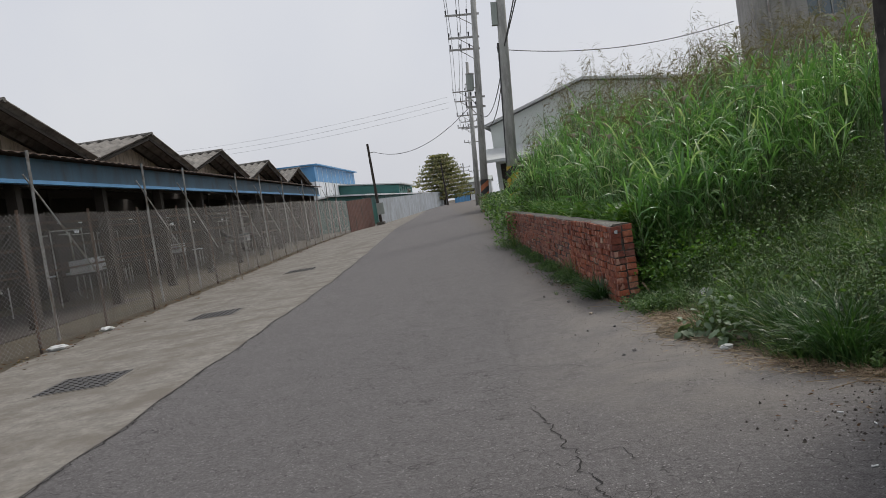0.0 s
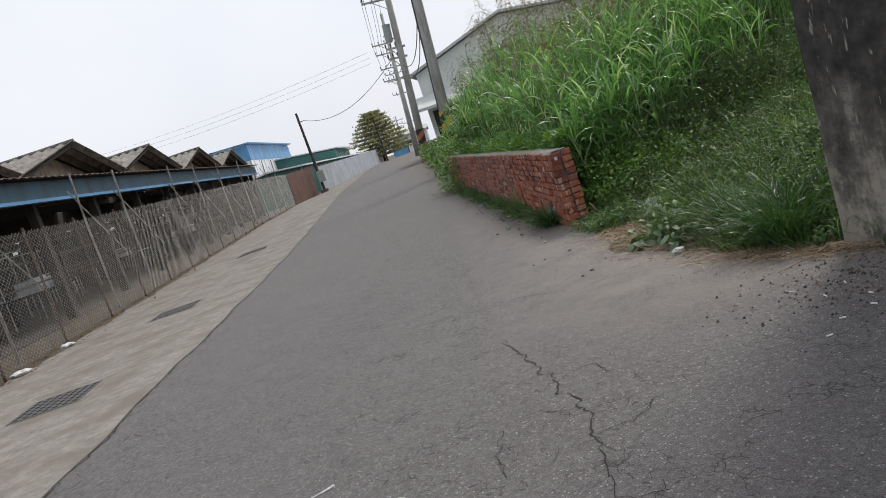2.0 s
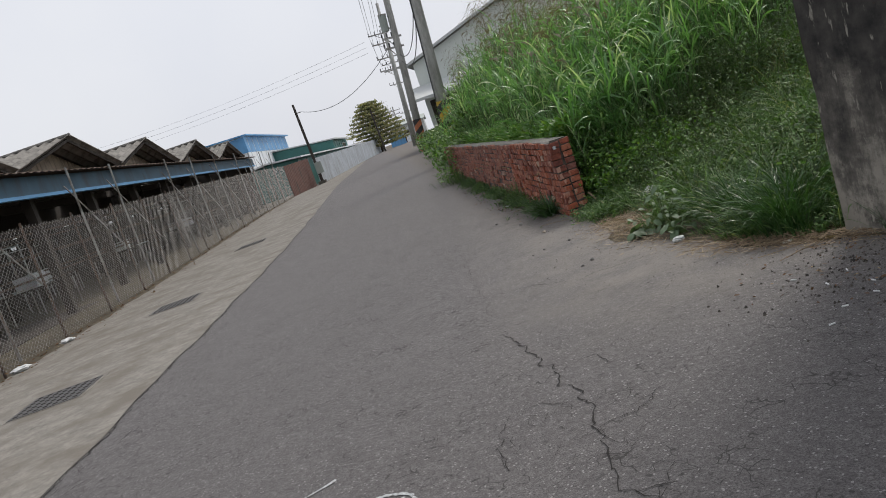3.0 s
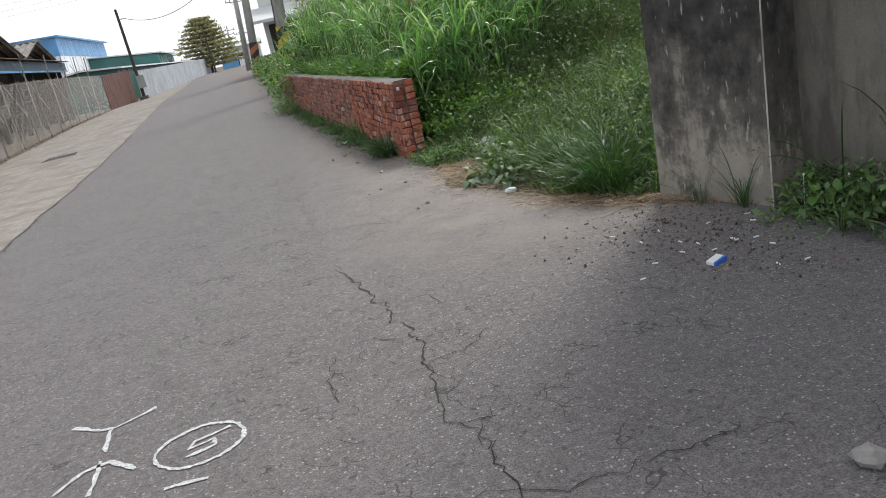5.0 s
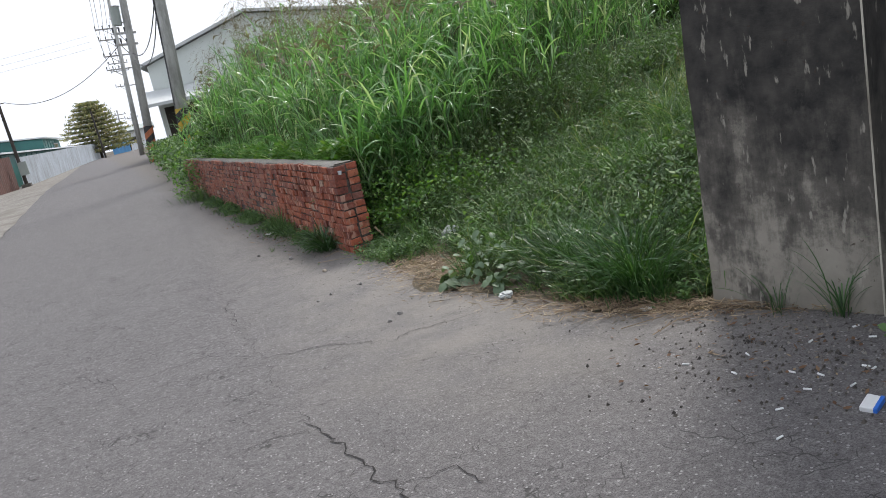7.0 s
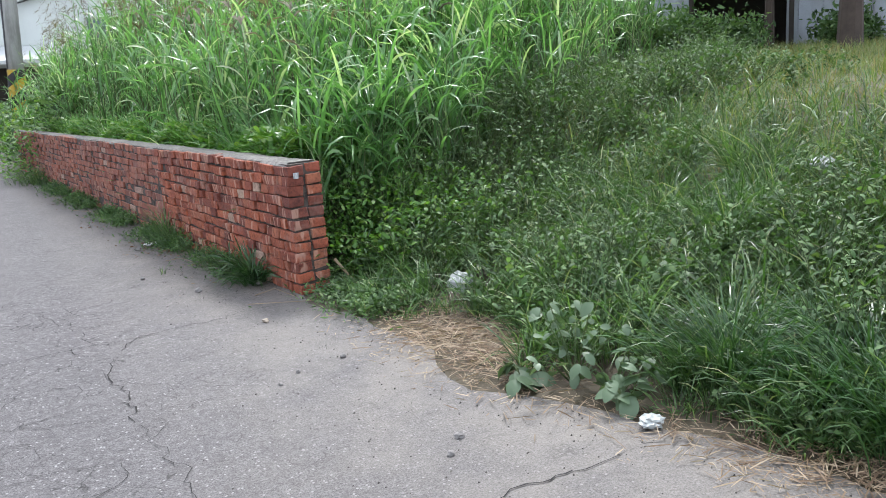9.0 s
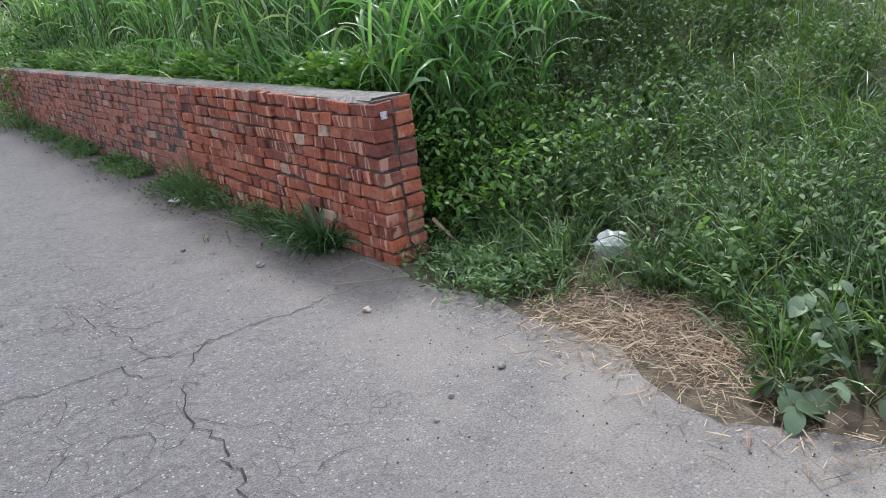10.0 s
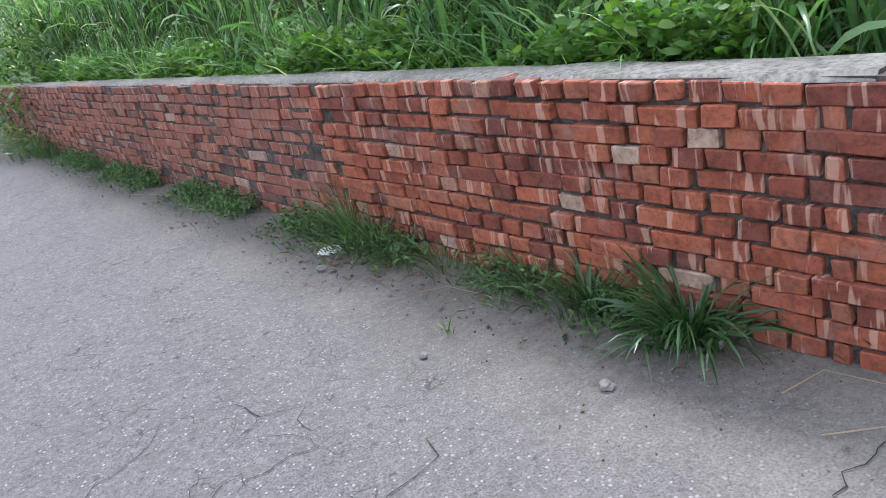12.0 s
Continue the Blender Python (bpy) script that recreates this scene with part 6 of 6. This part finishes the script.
def foot_weeds():
    """Small-leaved weeds in the gutter along the brick wall."""
    r = np.random.default_rng(8)
    n = 15000
    y = r.uniform(8.2, 16.9, n)
    c = np.sin(y * 3.3) + np.sin(y * 7.1 + 1)
    x = np.interp(y, [7.41, 20.0], [1.54, 0.46]) - np.abs(r.normal(0, 0.11, n)) - 0.01
    ok = c > -0.5 + r.normal(0, 0.4, n)
    x, y = x[ok], y[ok]
    k = len(x)
    dd = np.interp(y, [7.41, 20.0], [1.54, 0.46]) - x
    z = land(x, y) + 0.012 + r.uniform(0, 0.13, k) * np.exp(-dd * 6)
    V, F = blades(np.stack([x, y, z], 1), r.uniform(0.02, 0.05, k), r.uniform(0.008, 0.018, k), r.uniform(0, 6.283, k), r.uniform(0.5, 1.5, k), r.uniform(1, 2, k), 2, r, "leaf")
    solo("gutter_weeds", quads("gutter_weeds", V, F, M_WEED), M_WEED, "small grey-green weeds along the brick wall's foot", "weeds", "stuff")
    n = 3400
    x, y = r.normal(1.8, 0.13, n), r.normal(7.0, 0.22, n)
    V, F = blades(at_land(x, y, 0.01) + np.stack([0 * x, 0 * x, r.uniform(0, 0.09, n)], 1), r.uniform(0.02, 0.05, n), r.uniform(0.007, 0.016, n), r.uniform(0, 6.283, n), r.uniform(0.6, 1.5, n), r.uniform(1, 2, n), 2, r, "leaf")
    solo("corner_weeds", quads("corner_weeds", V, F, M_WEED), M_WEED, "trailing grey-green weeds by the brick wall's end", "weeds", "stuff")
    # light-green bushy weeds in the nook behind the wall's end
    n = 3600
    k = r.integers(0, 16, n)
    cx, cy, ch = r.uniform(1.95, 2.85, 16), r.uniform(7.25, 7.8, 16), r.uniform(0.25, 0.62, 16)
    up = r.random(n) ** 0.6
    wide = 0.07 + 0.1 * up
    x, y = cx[k] + r.normal(0, 1, n) * wide, cy[k] + r.normal(0, 1, n) * wide
    V, F = blades(at_land(x, y) + np.stack([0 * x, 0 * x, up * ch[k]], 1), r.uniform(0.03, 0.065, n), r.uniform(0.015, 0.032, n), r.uniform(0, 6.283, n), r.uniform(0.5, 1.4, n), r.uniform(1.2, 2.1, n), 3, r, "leaf")
    solo("nook_weeds", quads("nook_weeds", V, F, M_VINE), M_VINE, "light-green leafy weeds in the nook behind the wall's end", "weeds", "stuff")


foot_weeds()


def broadleaf(x, y, h, n, size, seed, mat=None, label="broad-leaved green weed at the road's edge"):
    """A leafy weed: forked stems and toothless oval leaves, each folded along its midrib."""
    mat = mat or M_WEED
    r = random.Random(seed)
    z = float(land(x, y))
    t = thing("broadleaf_weed", label, "plant", pose(x, y, z))
    st = MB()
    tips = []
    for i in range(n // 5):
        a, l = r.uniform(0, 6.28), r.uniform(0.25, 0.9)
        e = Vector((math.sin(l) * math.cos(a) * h, math.sin(l) * math.sin(a) * h, math.cos(l) * h * r.uniform(0.6, 1.05)))
        st.tube([(0, 0, -0.02), tuple(e * 0.5 + Vector((0, 0, 0.03))), tuple(e)], 0.005, 0.002, n=5)
        tips += [e * f for f in (0.45, 0.65, 0.8, 0.92, 1.0)]
    part("stems", st, M_STEM, t)
    for e in tips:
        s = size * r.uniform(0.55, 1.15)
        m = Matrix.Translation(e) @ Euler((r.gauss(0, 0.35), r.uniform(-0.1, 0.6), r.uniform(0, 6.28))).to_matrix().to_4x4()
        mb = MB()
        for k in range(7):
            f = k / 6
            w = s * 0.36 * math.sin(math.pi * min(1, f * 0.93 + 0.05)) ** 0.75
            xx, zz = s * f, -0.35 * s * f * f
            mb.v += [m @ Vector((xx, -w, zz + 0.18 * w)), m @ Vector((xx, 0, zz)), m @ Vector((xx, w, zz + 0.18 * w))]
        mb.f = [(3 * k + c, 3 * k + c + 1, 3 * k + c + 4, 3 * k + c + 3) for k in range(6) for c in (0, 1)]
        part("leaf", mb, mat, t, smooth=True)


broadleaf(1.97, 5.2, 0.42, 70, 0.06, 1, M_DUSTY, "upright dusty grey-green weed rooted in the straw")
broadleaf(2.0, 4.98, 0.24, 45, 0.07, 2, M_DUSTY, "spreading dusty grey-green weed rooted in the straw")
broadleaf(1.77, 5.3, 0.14, 20, 0.1, 3, M_DUSTY, "low broad-leaved grey-green weed on the straw")
broadleaf(1.95, 4.85, 0.16, 20, 0.095, 8, M_DUSTY, "low broad-leaved grey-green weed on the straw")
broadleaf(2.95, 2.5, 0.3, 40, 0.065, 4, M_VINE, "fresh green weed growing against the grey wall")
broadleaf(3.1, 2.25, 0.42, 60, 0.05, 5, None, "leafy weed growing against the grey wall")
broadleaf(2.85, 2.2, 0.28, 45, 0.045, 6, None, "leafy weed growing against the grey wall")
broadleaf(2.95, 1.85, 0.35, 50, 0.045, 7, None, "leafy weed growing against the grey wall")


def wall_foot_scrub():
    r = np.random.default_rng(12)
    n = 9000
    s = r.uniform(0, 2.6, n)
    off = -np.abs(r.normal(0, 0.17, n)) - 0.02
    x = 3.05 + AB.x * s + off * 0.93
    y = 2.75 + AB.y * s + off * 0.37
    z = land(x, y) + r.uniform(0.0, 0.28, n) * np.exp(off * 2.5)
    V, F = blades(np.stack([x, y, z], 1), r.uniform(0.02, 0.055, n), r.uniform(0.01, 0.025, n), r.uniform(0, 6.283, n), r.uniform(0.5, 1.5, n), r.uniform(1, 2, n), 2, r, "leaf")
    solo("wall_foot_weeds", quads("wall_foot_weeds", V, F, M_WEED), M_WEED, "low tangled weeds at the grey wall's foot", "weeds", "stuff")


wall_foot_scrub()


def straw():
    r = np.random.default_rng(14)
    n = 6500
    t = r.random(n)
    x = np.where(t < 0.6, r.normal(1.86, 0.17, n), r.normal(2.3, 0.25, n))
    y = np.where(t < 0.6, r.normal(6.0, 0.35, n), r.normal(3.75, 0.4, n))
    mid = (t > 0.52) & (t < 0.6)
    y = np.where(mid, r.uniform(4.2, 5.7, n), y)
    x = np.where(mid | (t > 0.6), np.maximum(edge(y) + r.normal(0.03, 0.12, n), 1.4), x)
    V, F = blades(at_land(x, y, 0.014) + np.stack([0 * x, 0 * x, r.uniform(0, 0.02, n)], 1), 0.02 + 0.12 * r.random(n) ** 2, r.uniform(0.002, 0.007, n), r.uniform(0, 6.283, n), r.uniform(1.42, 1.55, n), r.uniform(1.5, 1.62, n), 3, r)
    solo("straw_litter", quads("straw_litter", V, F, M_STRAW), M_STRAW, "dry straw and stalks strewn on the bare edge", "straw", "stuff")


straw()


# ---- litter ----
def leaf_litter():
    r = np.random.default_rng(21)
    n = 420
    y = np.concatenate([r.normal(9.9, 0.35, n // 2), r.uniform(7.8, 15, n - n // 2)])
    x = np.interp(y, [7.41, 20.0], [1.54, 0.46]) - np.abs(r.normal(0.12, 0.16, n)) - 0.03
    V, F = blades(at_land(x, y, 0.014), r.uniform(0.015, 0.045, n), r.uniform(0.008, 0.02, n), r.uniform(0, 6.283, n), r.uniform(1.3, 1.6, n), r.uniform(1.3, 1.7, n), 2, r, "leaf")
    yf = 3 + 42 * r.random(1600) ** 1.5
    xf = fence_x(yf) + np.abs(r.normal(0.1, 0.3, 1600))
    V2, F2 = blades(at_land(xf, yf, 0.016), r.uniform(0.02, 0.08, 1600), r.uniform(0.01, 0.04, 1600), r.uniform(0, 6.283, 1600), r.uniform(1.3, 1.6, 1600), r.uniform(1.3, 1.7, 1600), 2, r, "leaf")
    V, F = np.concatenate([V, V2]), np.concatenate([F, F2 + len(V)])
    xp, yp = r.normal(2.35, 0.22, 170), r.normal(2.9, 0.4, 170)
    V3, F3 = blades(at_land(xp, yp, 0.015), r.uniform(0.012, 0.04, 170), r.uniform(0.006, 0.018, 170), r.uniform(0, 6.283, 170), r.uniform(1.2, 1.6, 170), r.uniform(1.2, 1.8, 170), 2, r, "leaf")
    V, F = np.concatenate([V, V3]), np.concatenate([F, F3 + len(V)])
    solo("leaf_litter", quads("leaf_litter", V, F, M_LITTER), M_LITTER, "dry brown leaf litter along the walls' and the fence's foot", "leaf litter", "stuff")


leaf_litter()


def dry_stalk(pts, label):
    solo("dry_stalk", MB().tube(pts, 0.0024, 0.0015, n=5), M_STRAW, label, "stalk", group="dry stalks on the road")


dry_stalk([(0.72, 13.3, 0.02), (0.9, 12.5, 0.06), (1.08, 11.6, 0.02)], "long bleached grass stalk along the wall's foot")
dry_stalk([(1.3, 7.6, 0.018), (1.42, 7.55, 0.05), (1.5, 7.35, 0.018)], "curled dry stalk beside the brick wall's end")
dry_stalk([(1.2, 7.42, 0.018), (1.35, 7.28, 0.03), (1.55, 7.2, 0.018)], "curled dry stalk beside the brick wall's end")
dry_stalk([(1.05, 9.2, 0.018), (1.15, 9.05, 0.05), (1.25, 8.7, 0.02)], "thin dry stalk on the asphalt")
dry_stalk([(2.05, 3.6, 0.018), (2.25, 3.55, 0.03), (2.42, 3.6, 0.018)], "pale dry stalk by the pier's foot")
dry_stalk([(2.1, 3.4, 0.018), (2.28, 3.45, 0.03), (2.45, 3.38, 0.018)], "pale dry stalk by the pier's foot")


def pebble(x, y, s, seed, label="small grey stone lying on the asphalt", mat=None):
    bm = bmesh.new()
    bmesh.ops.create_icosphere(bm, subdivisions=2, radius=s)
    for v in bm.verts:
        v.co *= 1 + 0.55 * noise.noise(v.co * (1.3 / s) + Vector((seed, 0, 0)))
        v.co.z *= 0.75
    me = bpy.data.meshes.new("stone")
    bm.to_mesh(me)
    bm.free()
    me.materials.append(mat or M_STONE)
    solo("stone", me, None, label, "stone", m=pose(x, y, float(land(x, y)) + 0.008 + s * 0.55, 0, 0, seed * 50), group="stones on the road")


for i, (x, y, s) in enumerate(((1.04, 8.02, 0.026), (1.18, 7.0, 0.026), (0.79, 8.7, 0.02), (1.3, 6.15, 0.018), (1.05, 6.1, 0.014), (0.93, 6.0, 0.012), (1.3, 5.05, 0.02), (1.2, 4.95, 0.016), (0.95, 9.9, 0.03), (1.42, 7.9, 0.02))):
    if i == 1:
        # brick fragment drawn with the buff plaster material
        pebble(x, y, s * 0.75, 2, "small broken lump of brick, coloured buff, on the asphalt", M_PLASTER)
    else:
        pebble(x, y, s * 0.85, i + 1)


pebble(1.68, 0.58, 0.045, 14, "grey lump of broken concrete on the dark asphalt", M_STONE)


def flowers():
    """Tiny white flower heads on the weeds at the grey wall's foot."""
    r = random.Random(44)
    mb = MB()
    for i in range(34):
        u = r.uniform(0, 2.2)
        off = -abs(r.gauss(0.08, 0.12))
        x, y = 3.0 + AB.x * u + off * 0.93, 2.75 + AB.y * u + off * 0.37
        z0 = float(land(x, y))
        z = z0 + r.uniform(0.06, 0.26)
        mb.tube([(x, y, z0), (x + 0.01, y, z)], 0.0016, 0.001, n=3, cap=False)
        mb.tube([(x + 0.01, y, z), (x + 0.01, y - 0.003, z + 0.006)], 0.006, 0.005, n=6)
    solo("white_flowers", mb, M_PLASTIC, "tiny white flower heads on thin stalks by the grey wall", "flowers", "stuff")


flowers()


def crumpled(name, label, x, y, s, mat, seed, flat=0.35, dz=0.0, category="litter"):
    bm = bmesh.new()
    bmesh.ops.create_icosphere(bm, subdivisions=3, radius=1)
    for v in bm.verts:
        n1 = noise.noise(v.co * 2.1 + Vector((seed, 0, 0)))
        n2 = noise.noise(v.co * 4.5 + Vector((0, seed, 0)))
        v.co *= s * (1 + 0.4 * n1 + 0.55 * abs(n2))
        v.co.z *= flat
    lowest = min(v.co.z for v in bm.verts)
    me = bpy.data.meshes.new(name)
    bm.to_mesh(me)
    bm.free()
    me.materials.append(mat)
    solo(name, me, None, label, category, m=pose(x, y, float(land(x, y)) + 0.006 - lowest + dz, 0, 0, seed * 33))


crumpled("plastic_bag", "crumpled white plastic bag caught in the grass", 2.25, 6.58, 0.07, M_BAG, 1, 0.8, 0.03)
crumpled("paper_scrap", "crumpled pale paper scrap on the straw", 1.9, 4.68, 0.038, M_BAG, 2, 0.5)
crumpled("paper_scrap", "white paper scrap at the wall's foot", 1.1, 10.1, 0.06, M_PLASTIC, 3, 0.12)
crumpled("paper_scrap", "white paper scrap under the grass tuft", 2.3, 3.76, 0.028, M_PLASTIC, 4, 0.2)
crumpled("plastic_bag", "torn white bag lying in the field", 4.33, 5.7, 0.065, M_BAG, 5, 0.5, 0.12)
crumpled("paper_scrap", "white litter blown against the fence", -6.75, 12.2, 0.1, M_PLASTIC, 6, 0.35)
crumpled("paper_scrap", "white litter blown against the fence", -6.6, 10.4, 0.12, M_PLASTIC, 7, 0.3)
solo("stick", MB().tube([(1.8, 7.42, 0.2), (1.85, 7.33, 0.1), (1.9, 7.24, 0.02)], 0.011, 0.006, n=6), M_STRAW, "bleached stick leaning by the brick wall's end", "stick")


def packet():
    t = thing("cigarette_packet", "crushed white and blue cigarette packet on the asphalt", "packet", pose(2.2, 2.24, float(land(2.2, 2.24)) + 0.02, 4, -6, 25))
    part("box", bevelled(data("box", MB().box(-0.044, -0.028, -0.011, 0.044, 0.028, 0.011), M_PLASTIC), 0.003), M_PLASTIC, t)
    part("printed_band", MB().box(-0.0445, -0.0285, -0.0112, 0.0445, -0.016, 0.0114), M_PACKB, t, "blue printed band")


packet()


def butts():
    r = random.Random(17)
    for i in range(18):
        x, y = 2.32 + r.gauss(0, 0.2), 2.5 + r.gauss(0, 0.25)
        if x > 2.75:
            continue
        a = r.uniform(0, 6.28)
        z = float(land(x, y)) + 0.013
        b = (x + 0.03 * math.cos(a), y + 0.03 * math.sin(a), z)
        t = solo("cigarette_butt", MB().tube([(x, y, z), b], 0.004, n=6), M_PLASTIC, "trodden cigarette butt on the dark asphalt", "cigarette butt", group="cigarette butts by the pier")


butts()


def grit():
    """Loose grit and clods strewn over the asphalt by the verge."""
    r = random.Random(19)
    mb = MB()
    for i in range(3200):
        u = r.random()
        if u < 0.45:
            x, y, s = 2.4 + r.gauss(0, 0.3), 2.75 + r.gauss(0, 0.45), 0.002 + 0.011 * r.random() ** 2.2
        elif u < 0.75:
            y = r.uniform(7.6, 16)
            x, s = wall_x(y) - abs(r.gauss(0, 0.3)) - 0.03, r.uniform(0.002, 0.007)
        else:
            y = r.uniform(3.6, 8)
            x, s = float(edge(y)) - abs(r.gauss(0, 0.5)), r.uniform(0.0015, 0.006)
        z = float(land(x, y)) + 0.008
        p = [(x + s * r.uniform(0.5, 1.2) * math.cos(a), y + s * r.uniform(0.5, 1.2) * math.sin(a)) for a in (0, 1.4, 2.7, 4.2)]
        o = len(mb.v)
        mb.v += [(a, b, z) for a, b in p] + [(x, y, z + s * r.uniform(0.7, 1.3))]
        mb.f += [(o + k, o + (k + 1) % 4, o + 4) for k in range(4)]
    solo("grit", mb, M_GRIT, "dark loose grit and clods on the asphalt", "grit", "stuff")


grit()
